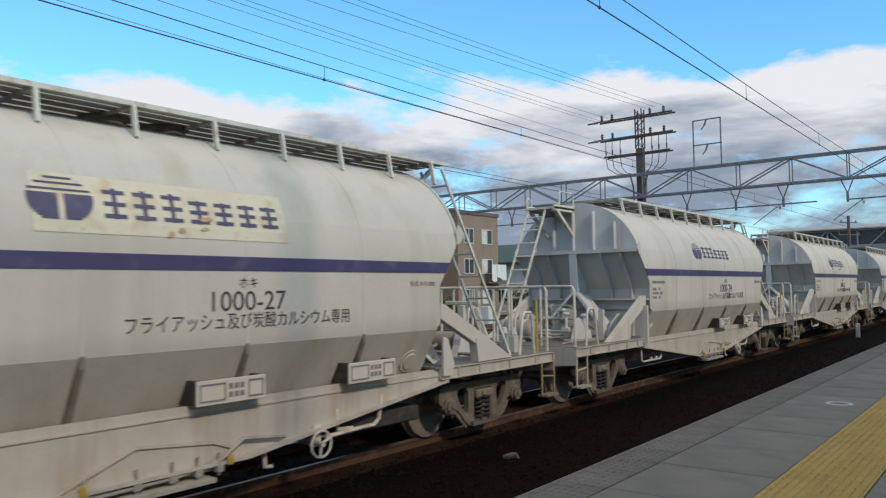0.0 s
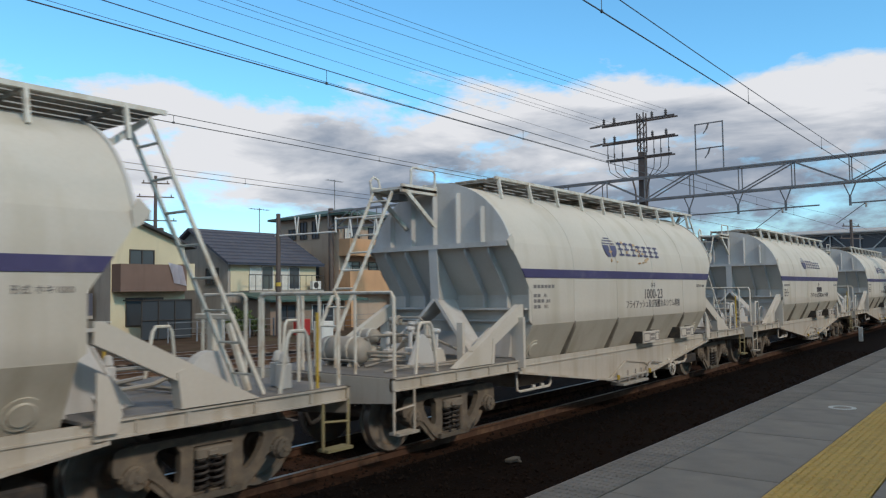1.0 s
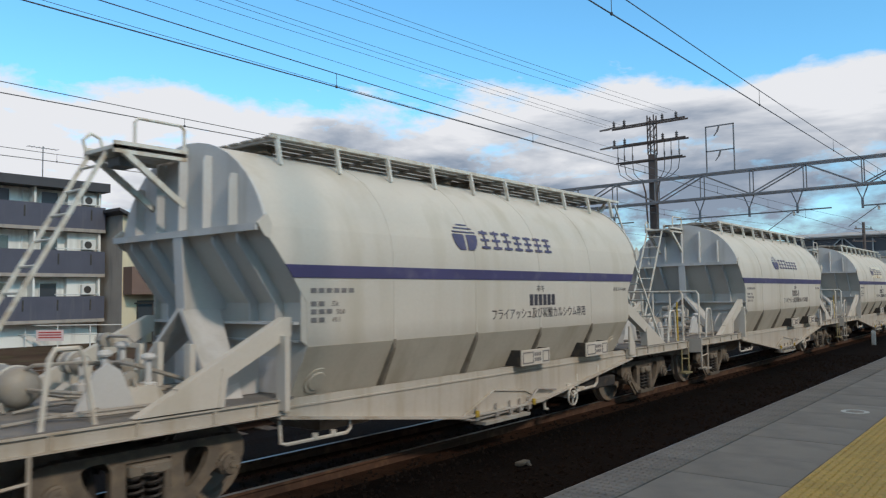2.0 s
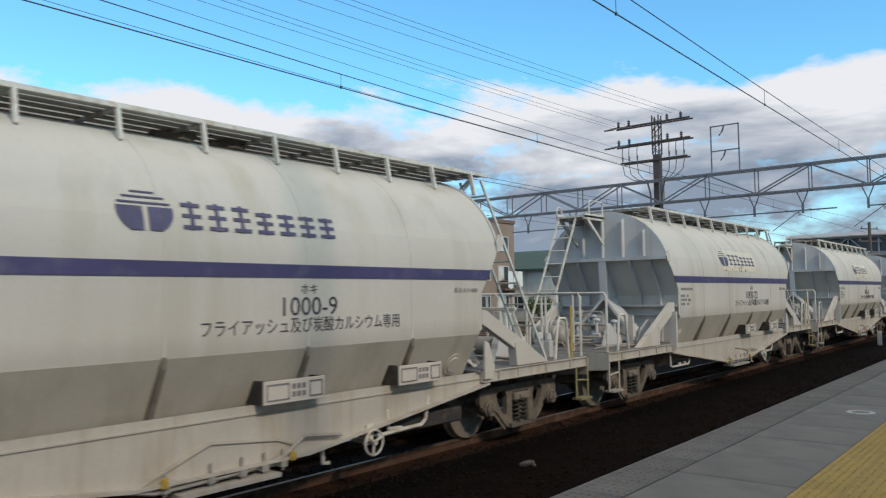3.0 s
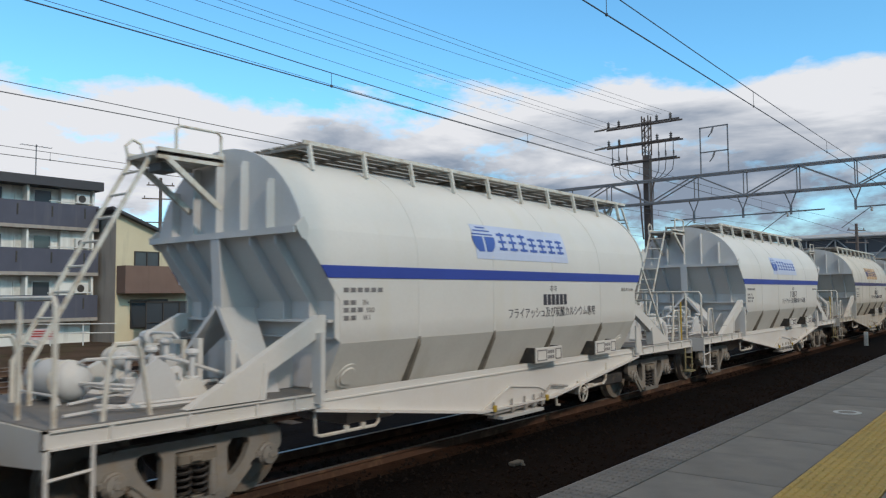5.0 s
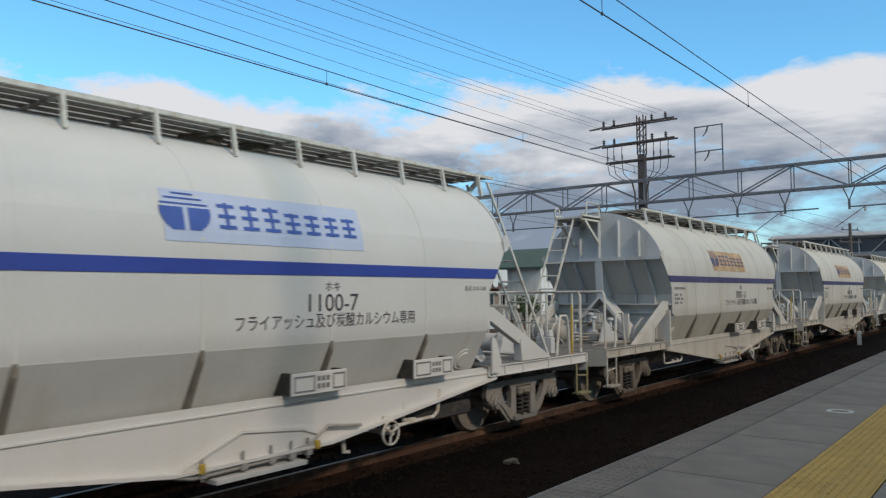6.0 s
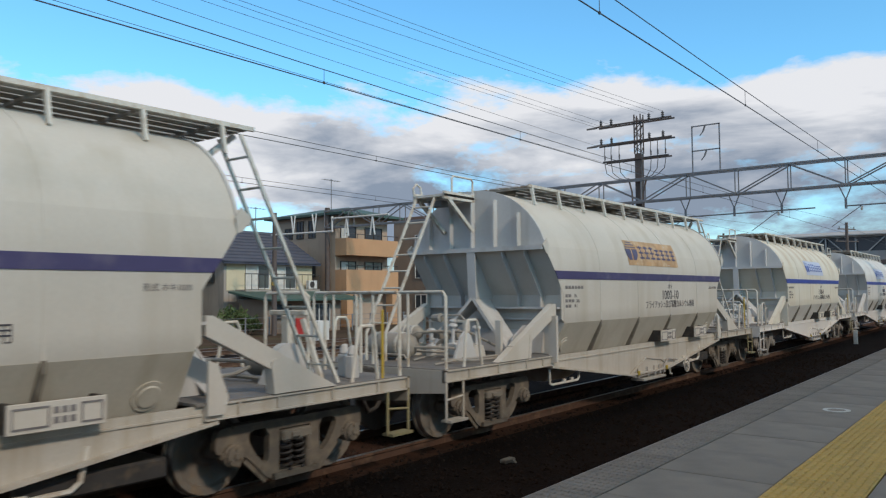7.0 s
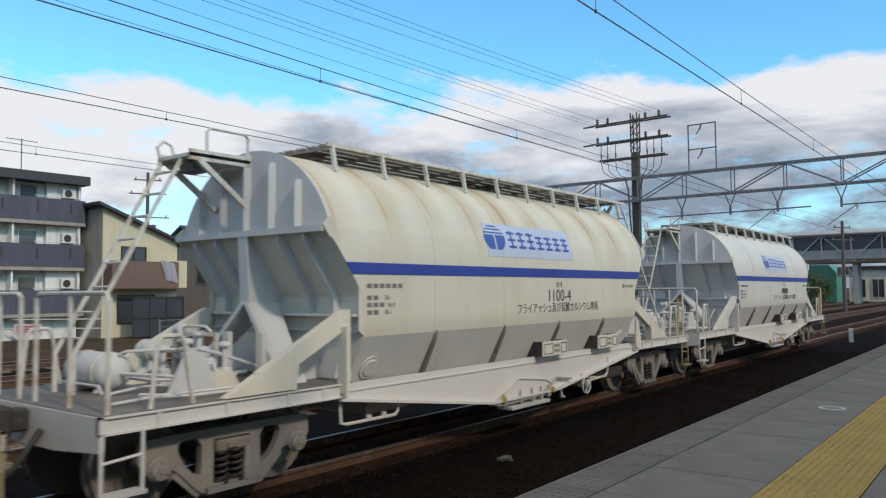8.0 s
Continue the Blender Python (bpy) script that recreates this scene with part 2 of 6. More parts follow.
M["sleeper"] = mat("concrete_sleeper", (0.20, 0.17, 0.14), 0.9, vary=0.15, scale=4, fine=40, bump=0.25, dirt=(0.11, 0.07, 0.05), amount=0.5, rand=0.12)
M["slab"] = mat("platform_concrete", (0.315, 0.295, 0.265), 0.85, vary=0.09, scale=1.4, fine=70, bump=0.22, dirt=(0.22, 0.215, 0.20), amount=0.4, rand=0.07, spec=0.25)
M["nosing"] = mat("platform_edge_tile", (0.27, 0.255, 0.235), 0.85, vary=0.12, scale=3, fine=70, bump=0.25, dirt=(0.22, 0.215, 0.21), amount=0.4, rand=0.08, spec=0.25)
M["joint"] = mat("joint_mortar", (0.10, 0.10, 0.10), 0.95, vary=0.15, scale=4, fine=60, bump=0.3)
M["tactile"] = mat("yellow_tactile_tile", (0.70, 0.47, 0.14), 0.75, vary=0.1, scale=3, fine=60, bump=0.15, dirt=(0.54, 0.37, 0.14), amount=0.4, rand=0.06)
M["white_line"] = mat("white_road_paint", (0.70, 0.72, 0.70), 0.7, vary=0.1, scale=9, fine=60, bump=0.1, dirt=(0.4, 0.4, 0.4), amount=0.2)
M["concrete"] = mat("concrete", (0.38, 0.37, 0.355), 0.85, vary=0.1, scale=0.8, fine=20, bump=0.2, dirt=(0.25, 0.245, 0.235), amount=0.4, streak=True)
M["gantry"] = mat("galvanised_steel", (0.20, 0.215, 0.235), 0.6, 0.2, vary=0.12, scale=2, fine=40, bump=0.05, dirt=(0.13, 0.11, 0.10), amount=0.3)
M["mast"] = mat("brown_mast_steel", (0.095, 0.075, 0.07), 0.7, vary=0.15, scale=2, fine=40, bump=0.1, dirt=(0.14, 0.10, 0.08), amount=0.3)
M["wire"] = mat("weathered_wire", (0.045, 0.05, 0.058), 0.6, vary=0.1, scale=2, fine=30, bump=0.0)
M["insulator"] = mat("grey_porcelain", (0.16, 0.155, 0.16), 0.35, vary=0.1, scale=8, fine=60, bump=0.0)
M["porcelain"] = mat("pale_porcelain", (0.55, 0.54, 0.52), 0.35, vary=0.1, scale=8, fine=60, bump=0.0)
M["beige_wall"] = mat("cream_render", (0.60, 0.525, 0.37), 0.9, vary=0.05, scale=0.8, fine=16, bump=0.15, dirt=(0.46, 0.40, 0.29), amount=0.2, streak=True)
M["tan_wall"] = mat("tan_render", (0.46, 0.34, 0.26), 0.9, vary=0.06, scale=0.8, fine=16, bump=0.2, dirt=(0.36, 0.26, 0.20), amount=0.25, streak=True)
M["peach_wall"] = mat("peach_render", (0.55, 0.31, 0.175), 0.9, vary=0.06, scale=0.8, fine=16, bump=0.2, dirt=(0.44, 0.25, 0.14), amount=0.2, streak=True)
M["white_wall"] = mat("white_render", (0.74, 0.73, 0.69), 0.9, vary=0.05, scale=0.8, fine=16, bump=0.15, dirt=(0.45, 0.43, 0.39), amount=0.25, streak=True)
M["grey_wall"] = mat("grey_siding", (0.33, 0.295, 0.265), 0.85, vary=0.08, scale=0.8, fine=16, bump=0.2, dirt=(0.19, 0.185, 0.18), amount=0.3, streak=True)
M["dark_wall"] = mat("slate_blue_panel", (0.070, 0.075, 0.105), 0.7, vary=0.08, scale=1, fine=20, bump=0.1, dirt=(0.11, 0.11, 0.13), amount=0.2, streak=True)
M["brown_wall"] = mat("brown_panel", (0.17, 0.105, 0.085), 0.8, vary=0.08, scale=1, fine=20, bump=0.1, dirt=(0.12, 0.075, 0.06), amount=0.2, streak=True)
M["roof_blue"] = mat("blue_grey_roof_tile", (0.055, 0.065, 0.095), 0.6, vary=0.12, scale=1, fine=14, bump=0.3, dirt=(0.085, 0.09, 0.11), amount=0.3)
M["roof_dark"] = mat("dark_roof_sheet", (0.045, 0.045, 0.052), 0.6, vary=0.12, scale=1, fine=14, bump=0.2)
M["roof_green"] = mat("green_roof_sheet", (0.045, 0.10, 0.085), 0.6, vary=0.12, scale=1, fine=14, bump=0.2)
M["trim"] = mat("white_window_frame", (0.62, 0.62, 0.60), 0.5, vary=0.06, scale=2, fine=30, bump=0.05)
M["bronze"] = mat("bronze_window_frame", (0.06, 0.05, 0.045), 0.45, 0.3, vary=0.08, scale=2, fine=30, bump=0.03)
M["glass"] = glass("window_glass")
M["curtain"] = mat("pale_curtain", (0.58, 0.57, 0.53), 0.9, vary=0.12, scale=3, fine=14, bump=0.1)
M["cloth"] = mat("lilac_bedding", (0.60, 0.58, 0.66), 0.95, vary=0.05, scale=3, fine=20, bump=0.2)
M["leaf"] = mat("leaves", (0.06, 0.095, 0.03), 0.7, vary=0.3, scale=5, fine=30, bump=0.0, rand=0.2)
M["bark"] = mat("bark", (0.12, 0.085, 0.06), 0.9, vary=0.2, scale=5, fine=30, bump=0.4)
M["red"] = mat("red_paint", (0.45, 0.03, 0.025), 0.5, vary=0.1, scale=5, fine=30, bump=0.05)
M["pink"] = mat("pale_pink_board", (0.65, 0.50, 0.50), 0.6, vary=0.08, scale=5, fine=30, bump=0.0)


# ---- mesh helpers ----
def part(name, bm, material, parent=None, label="", smooth=False):
    me = bpy.data.meshes.new(name)
    bmesh.ops.recalc_face_normals(bm, faces=bm.faces)
    bm.to_mesh(me)
    bm.free()
    me.materials.append(M[material])
    if smooth:
        for p in me.polygons:
            p.use_smooth = True
        me.set_sharp_from_angle(angle=radians(35))
    ob = new(name, me)
    if parent:
        ob.parent = parent
    if label:
        ob["label"] = label
    return ob


def empty(name, at=(0, 0, 0)):
    ob = new(name)
    ob.location = at
    return ob


def box(bm, x0, x1, y0, y1, z0, z1, bevel=0.0):
    v = [bm.verts.new((x, y, z)) for x in (x0, x1) for y in (y0, y1) for z in (z0, z1)]
    fs = [bm.faces.new([v[i] for i in q]) for q in ((0, 1, 3, 2), (4, 6, 7, 5), (0, 4, 5, 1), (2, 3, 7, 6), (0, 2, 6, 4), (1, 5, 7, 3))]
    if bevel:
        es = list({e for f in fs for e in f.edges})
        bmesh.ops.bevel(bm, geom=es, offset=bevel, segments=1, affect="EDGES")
    return bm


def prism(bm, pts, a, b, axis="x"):
    """A polygon pts (two coordinates each) pushed from a to b along the axis."""
    def place(p, w):
        return {"x": (w, p[0], p[1]), "y": (p[0], w, p[1]), "z": (p[0], p[1], w)}[axis]
    lo = [bm.verts.new(place(p, a)) for p in pts]
    hi = [bm.verts.new(place(p, b)) for p in pts]
    n = len(pts)
    bm.faces.new(lo)
    bm.faces.new(hi[::-1])
    for i in range(n):
        bm.faces.new((lo[i], hi[i], hi[(i + 1) % n], lo[(i + 1) % n]))
    return bm


def rod(bm, a, b, r, seg=8, r2=None):
    """A round bar from a to b."""
    a, b = Vector(a), Vector(b)
    d = (b - a).normalized()
    u = d.orthogonal().normalized()
    w = d.cross(u)
    rings = []
    for p, rr in ((a, r), (b, r if r2 is None else r2)):
        rings.append([bm.verts.new(p + (u * math.cos(t) + w * math.sin(t)) * rr) for t in (2 * math.pi * i / seg for i in range(seg))])
    for i in range(seg):
        bm.faces.new((rings[0][i], rings[0][(i + 1) % seg], rings[1][(i + 1) % seg], rings[1][i]))
    bm.faces.new(rings[0][::-1])
    bm.faces.new(rings[1])
    return bm


def tube(bm, pts, r, seg=8):
    """A bent round bar through pts."""
    pts = [Vector(p) for p in pts]
    rings, u = [], None
    for i, p in enumerate(pts):
        d = (pts[min(i + 1, len(pts) - 1)] - pts[max(i - 1, 0)]).normalized()
        u = d.orthogonal().normalized() if u is None else (u - d * u.dot(d)).normalized()
        w = d.cross(u)
        rings.append([bm.verts.new(p + (u * math.cos(t) + w * math.sin(t)) * r) for t in (2 * math.pi * k / seg for k in range(seg))])
    for i in range(len(rings) - 1):
        for k in range(seg):
            bm.faces.new((rings[i][k], rings[i][(k + 1) % seg], rings[i + 1][(k + 1) % seg], rings[i + 1][k]))
    bm.faces.new(rings[0][::-1])
    bm.faces.new(rings[-1])
    return bm


def bar(bm, a, b, w, h, up=(0, 0, 1)):
    """A flat bar from a to b, w wide and h along up."""
    a, b = Vector(a), Vector(b)
    d = (b - a).normalized()
    s = d.cross(Vector(up)).normalized()
    n = s.cross(d)
    q = [(s * i * w + n * j * h) * 0.5 for i, j in ((-1, -1), (1, -1), (1, 1), (-1, 1))]
    lo, hi = [bm.verts.new(a + c) for c in q], [bm.verts.new(b + c) for c in q]
    bm.faces.new(lo[::-1])
    bm.faces.new(hi)
    for i in range(4):
        bm.faces.new((lo[i], lo[(i + 1) % 4], hi[(i + 1) % 4], hi[i]))
    return bm


def lathe(bm, prof, origin, axis="y", seg=24):
    """A profile of (radius, distance) turned about an axis through origin."""
    o = Vector(origin)
    rings = []
    for r, s in prof:
        ring = []
        for i in range(seg):
            t = 2 * math.pi * i / seg
            c, d = r * math.cos(t), r * math.sin(t)
            ring.append(bm.verts.new(o + Vector({"x": (s, c, d), "y": (d, s, c), "z": (c, d, s)}[axis])))
        rings.append(ring)
    for a, b in zip(rings, rings[1:]):
        for i in range(seg):
            bm.faces.new((a[i], a[(i + 1) % seg], b[(i + 1) % seg], b[i]))
    bm.faces.new(rings[0])
    bm.faces.new(rings[-1][::-1])
    return bm


def mesh():
    return bmesh.new()


def make_letters():
    """Flat meshes of all the writing that can be read, one metre high."""
    out = {}
    dg = bpy.context.evaluated_depsgraph_get()
    for text in ("1000-27", "1000-24", "1000-23", "1000-9", "1000-22", "1000-31", "1100-7", "1000-11", "1000-10", "1100-4", "35t", "50.0", "18.1",
                 "ホキ", "フライアッシュ及び炭酸カルシウム専用", "形式 ホキ1000", "形式 ホキ1100"):
        cu = bpy.data.curves.new("lettering", "FONT")
        cu.body, cu.extrude, cu.resolution_u = text, 0.0015, 3
        ob = new("lettering_source", cu)
        dg.update()
        out[text] = bpy.data.meshes.new_from_object(ob.evaluated_get(dg))
        out[text].materials.clear()
        bpy.data.objects.remove(ob)
        bpy.data.curves.remove(cu)
    return out


LETTERS = make_letters()

# ---- ground, tracks, platform ----
TRACKS = (-3.4, -7.2, -11.0, -15.2, -19.2, -23.2)
BED = -0.19


def ground_height(x):
    """Height of the sheet of ground across the line: the ballast beds, then the lower yard."""
    if x > -25.4:
        return BED - 0.02
    return max(-0.58, BED - 0.02 - (-25.4 - x) * 0.28)


def build_ground():
    bm = mesh()
    xs = [3000, 60, 20, 3.0, -2.0, -5.3, -9.1, -13.1, -17.6, -25.4, -26.8, -30, -45, -80, -300, -3000]
    ys = [-3000, -200, -40, -10, 0, 10, 20, 40, 80, 200, 3000]
    grid = [[bm.verts.new((x, y, ground_height(x))) for y in ys] for x in xs]
    for a, b in zip(grid, grid[1:]):
        for i in range(len(ys) - 1):
            bm.faces.new((a[i], a[i + 1], b[i + 1], b[i]))
    g = part("ground", bm, "soil")
    tagged(g, "brown bare yard soil beside the railway tracks", "ground", kind="structure")


def build_track(index, x):
    tr = tagged(empty("track", (x, 0, 0)), "railway track with rusty rails on brown ballast", "track", "parallel tracks", "structure")
    bm = mesh()
    # ballast bed with sloping shoulders
    near = x > -9
    top = BED + (0.065 if near else 0.035)
    out = 1.9 if near else 1.45
    prism(bm, [(-max(out, 1.75), top if near else BED), (-out + 0.01, top), (out - 0.01, top), (max(out, 1.75), top if near else BED), (max(out, 1.75), BED - 0.2), (-max(out, 1.75), BED - 0.2)], -60, 400, "y")
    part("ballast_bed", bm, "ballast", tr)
    if near and x < -5:
        bm = mesh()
        box(bm, -0.98, 0.98, -60, 400, top - 0.02, top + 0.004)
        part("stained_ballast", bm, "rusty_ballast", tr, "rust-brown stained ballast")
    for s in (-1, 1):
        bm = mesh()
        c = s * 0.567
        prism(bm, [(c - 0.06, -0.153), (c + 0.06, -0.153), (c + 0.06, -0.14), (c + 0.012, -0.12), (c + 0.012, -0.045), (c + 0.033, -0.032), (c + 0.033, -0.004),
                   (c - 0.033, -0.004), (c - 0.033, -0.032), (c - 0.012, -0.045), (c - 0.012, -0.12), (c - 0.06, -0.14)], -60, 400, "y")
        r = part("rail", bm, "rail", tr)
        bm = mesh()
        box(bm, c - 0.026, c + 0.026, -60, 400, -0.004, 0.0)
        part("running_band", bm, "railhead", r, "bright polished running band")
    bm = mesh()
    prism(bm, [(-1.0, -0.185), (1.0, -0.185), (1.0, -0.15), (0.75, -0.135), (0.35, -0.15), (-0.35, -0.15), (-0.75, -0.135), (-1.0, -0.15)], -0.12, 0.12, "y")
    proto = part("sleeper", bm, "sleeper", tr)
    n = 0
    for i in range(90):
        ob = proto if n == 0 else new("sleeper", proto.data)
        ob.parent = tr
        ob.location = (0, -2.0 + 0.62 * i, 0)
        n += 1


def build_stones():
    """Loose ballast lumps on the strip beside the train's track."""
    random.seed(4)
    bm = mesh()
    for i in range(5200):
        x = -7.2 + random.uniform(0.7, 3.4) if i % 4 else -7.2 + random.uniform(-0.5, 0.5)
        y = 1.5 + 26 * random.random() ** 1.6
        r = random.uniform(0.018, 0.042)
        top = BED + 0.065
        m = Matrix.Translation((x, y, top + r * 0.2)) @ Euler((random.random() * 6, random.random() * 6, 0)).to_matrix().to_4x4() @ Matrix.Diagonal((r, r * 0.8, r * 0.65, 1))
        vs = [bm.verts.new(m @ Vector(p)) for p in ((1, 0, 0), (-1, 0, 0), (0, 1, 0), (0, -1, 0), (0, 0, 1), (0, 0, -1))]
        for a, b, c in ((0, 2, 4), (2, 1, 4), (1, 3, 4), (3, 0, 4), (2, 0, 5), (1, 2, 5), (3, 1, 5), (0, 3, 5)):
            bm.faces.new((vs[a], vs[b], vs[c]))
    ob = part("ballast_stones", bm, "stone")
    tagged(ob, "loose dark brown ballast stones beside the rail", "ballast", kind="stuff")


PLAT = 1.0
EDGE = -1.99


def build_platform():
    pf = tagged(empty("platform"), "grey concrete railway platform with worn slabs and yellow tactile strip", "platform", kind="structure")
    bm = mesh()
    box(bm, EDGE + 0.05, 9.0, -30, 160, BED - 0.2, PLAT - 0.045)
    part("core", bm, "joint", pf)
    bm = mesh()
    box(bm, EDGE + 0.0, EDGE + 0.05, -30, 160, 0.72, PLAT - 0.06)
    part("edge_beam", bm, "concrete", pf)
    pitch = 0.655
    # slabs between edge tiles and the yellow strip, then the plain slabs behind it
    bm = mesh()
    box(bm, -1.715, -1.087, 0.006, pitch - 0.006, PLAT - 0.05, PLAT, 0.004)
    slab = part("slab", bm, "slab", pf)
    bm = mesh()
    box(bm, EDGE, -1.721, 0.003, pitch / 2 - 0.003, PLAT - 0.05, PLAT + 0.002, 0.003)
    for i in range(6):
        for j in range(5):
            cx, cy = EDGE + 0.035 + i * 0.042, 0.035 + j * 0.064
            v = [bm.verts.new((cx + a * w, cy + b * w, PLAT + h)) for w, h in ((0.014, 0.002), (0.009, 0.008)) for a, b in ((-1, -1), (1, -1), (1, 1), (-1, 1))]
            bm.faces.new(v[4:])
            for k in range(4):
                bm.faces.new((v[k], v[(k + 1) % 4], v[4 + (k + 1) % 4], v[4 + k]))
    edge_tile = part("edge_tile", bm, "nosing", pf)
    bm = mesh()
    w = 0.205
    box(bm, -1.083, -1.083 + w - 0.001, 0.0005, pitch / 3 - 0.0005, PLAT - 0.05, PLAT + 0.003, 0.001)
    for i in range(5):
        x = -1.083 + 0.022 + i * 0.04
        for y0, y1 in ((0.008, pitch / 9 - 0.005), (pitch / 9 + 0.005, 2 * pitch / 9 - 0.005), (2 * pitch / 9 + 0.005, pitch / 3 - 0.008)):
            v = [bm.verts.new((x + a * d, (y0 + e if b < 0 else y1 - e), PLAT + h)) for d, e, h in ((0.013, 0, 0.003), (0.008, 0.006, 0.009)) for a, b in ((-1, -1), (1, -1), (1, 1), (-1, 1))]
            bm.faces.new(v[4:])
            for k in range(4):
                bm.faces.new((v[k], v[(k + 1) % 4], v[4 + (k + 1) % 4], v[4 + k]))
    tactile = part("tactile_tile", bm, "tactile", pf)
    bm = mesh()
    box(bm, -0.67, 0.9, 0.004, pitch * 2 - 0.004, PLAT - 0.05, PLAT, 0.004)
    wide = part("rear_slab", bm, "slab", pf)
    y_joint = 4.14
    for i in range(-4, 90):
        y = y_joint + i * pitch
        if i > -4:
            a = new("slab", slab.data)
            a.parent = pf
        else:
            a = slab
        a.location = (0, y, random.uniform(-0.002, 0.001))
    for i in range(-8, 180):
        a = edge_tile if i == -8 else new("edge_tile", edge_tile.data)
        a.parent = pf
        a.location = (0, y_joint + i * pitch / 2, 0)
    for i in range(-6, 140):
        for j in range(2):
            a = tactile if (i, j) == (-6, 0) else new("tactile_tile", tactile.data)
            a.parent = pf
            a.location = (j * w, y_joint + i * pitch / 3, 0)
    for i in range(-3, 30):
        a = wide if i == -3 else new("rear_slab", wide.data)
        a.parent = pf
        a.location = (0, y_joint + i * pitch * 2, 0)
    # what lies past the separate pieces, along both ways
    bm = mesh()
    box(bm, EDGE, -1.087, y_joint + 90 * pitch, 160, PLAT - 0.045, PLAT)
    box(bm, EDGE, -1.087, -30, y_joint - 4 * pitch, PLAT - 0.045, PLAT)
    part("outer_slabs", bm, "slab", pf)
    bm = mesh()
    box(bm, -1.083, -0.672, y_joint + 140 * pitch / 3, 160, PLAT - 0.045, PLAT + 0.004)
    box(bm, -1.083, -0.672, -30, y_joint - 2 * pitch, PLAT - 0.045, PLAT + 0.004)
    part("outer_tactile_strip", bm, "tactile", pf)
    bm = mesh()
    box(bm, -0.67, 9.0, y_joint + 60 * pitch, 160, PLAT - 0.045, PLAT)
    box(bm, -0.67, 0.9, -30, y_joint - 6 * pitch, PLAT - 0.045, PLAT)
    box(bm, 0.904, 9.0, -30, y_joint + 60 * pitch, PLAT - 0.045, PLAT)
    part("rear_paving", bm, "slab", pf)
    # painted ring of a boarding mark
    bm = mesh()
    seg = 28
    for i in range(seg):
        t0, t1 = 2 * math.pi * i / seg, 2 * math.pi * (i + 1) / seg
        q = [(-1.32 + r * math.cos(t), 6.96 + r * 1.05 * math.sin(t)) for r, t in ((0.070, t0), (0.105, t0), (0.105, t1), (0.070, t1))]
        prism(bm, q, PLAT + 0.001, PLAT + 0.004, "z")
    part("boarding_mark", bm, "white_line", pf, "white painted ring")


def build_station():
    """The canopy over the platform behind the camera, whose shade lies on platform and trackbed."""
    st = tagged(empty("platform_canopy"), "plain station canopy over the platform, in shade beneath", "canopy", kind="structure")
    bm = mesh()
    box(bm, 0.35, 7.2, -30, 150, 4.80, 4.92)
    part("roof", bm, "concrete", st)
    for y in range(-24, 150, 9):
        bm = mesh()
        box(bm, 3.4, 3.62, y, y + 0.22, PLAT, 4.80, 0.02)
        part("column", bm, "gantry", st)
    mast = tagged(empty("catenary_mast", (1.0, 3.57, PLAT)), "grey steel catenary mast on the platform", "mast")
    bm = mesh()
    rod(bm, (0, 0, 0), (0, 0, 9.0), 0.085, 12)
    part("shaft", bm, "gantry", mast, smooth=True)
    bm = mesh()
    lathe(bm, [(0.3, 0), (0.3, 0.03), (0.18, 0.05), (0.18, 0.2)], (0, 0, 0), "z", 12)
    part("base_collar", bm, "gantry", mast)


build_ground()
for i_track, x_track in enumerate(TRACKS):
    build_track(i_track, x_track)
build_stones()
build_platform()
build_station()

# ---- hopper wagons ----
HALF = 6.6          # headstock from the wagon's middle
TOP, KNEE, FOLD, FOOT = 3.64, 2.35, 1.50, 0.92
WIDE, LOWW = 1.37, 1.06
D_TOP = 1.012
SHELF, HIP = 2.69, 1.94


def side_x(z):
    """Half width of the body at a height."""
    if z <= FOLD:
        return LOWW + (WIDE - LOWW) * (z - FOOT) / (FOLD - FOOT)
    if z <= KNEE:
        return WIDE
    return WIDE * math.sqrt(max(0.0, 1 - ((z - KNEE) / (TOP - KNEE)) ** 2))


def end_y(z):
    """Half length of the body at a height."""
    if z >= SHELF:
        return 4.09
    if z >= HIP:
        return 3.63 + (4.17 - 3.63) * (z - HIP) / (SHELF - HIP)
    return 3.63


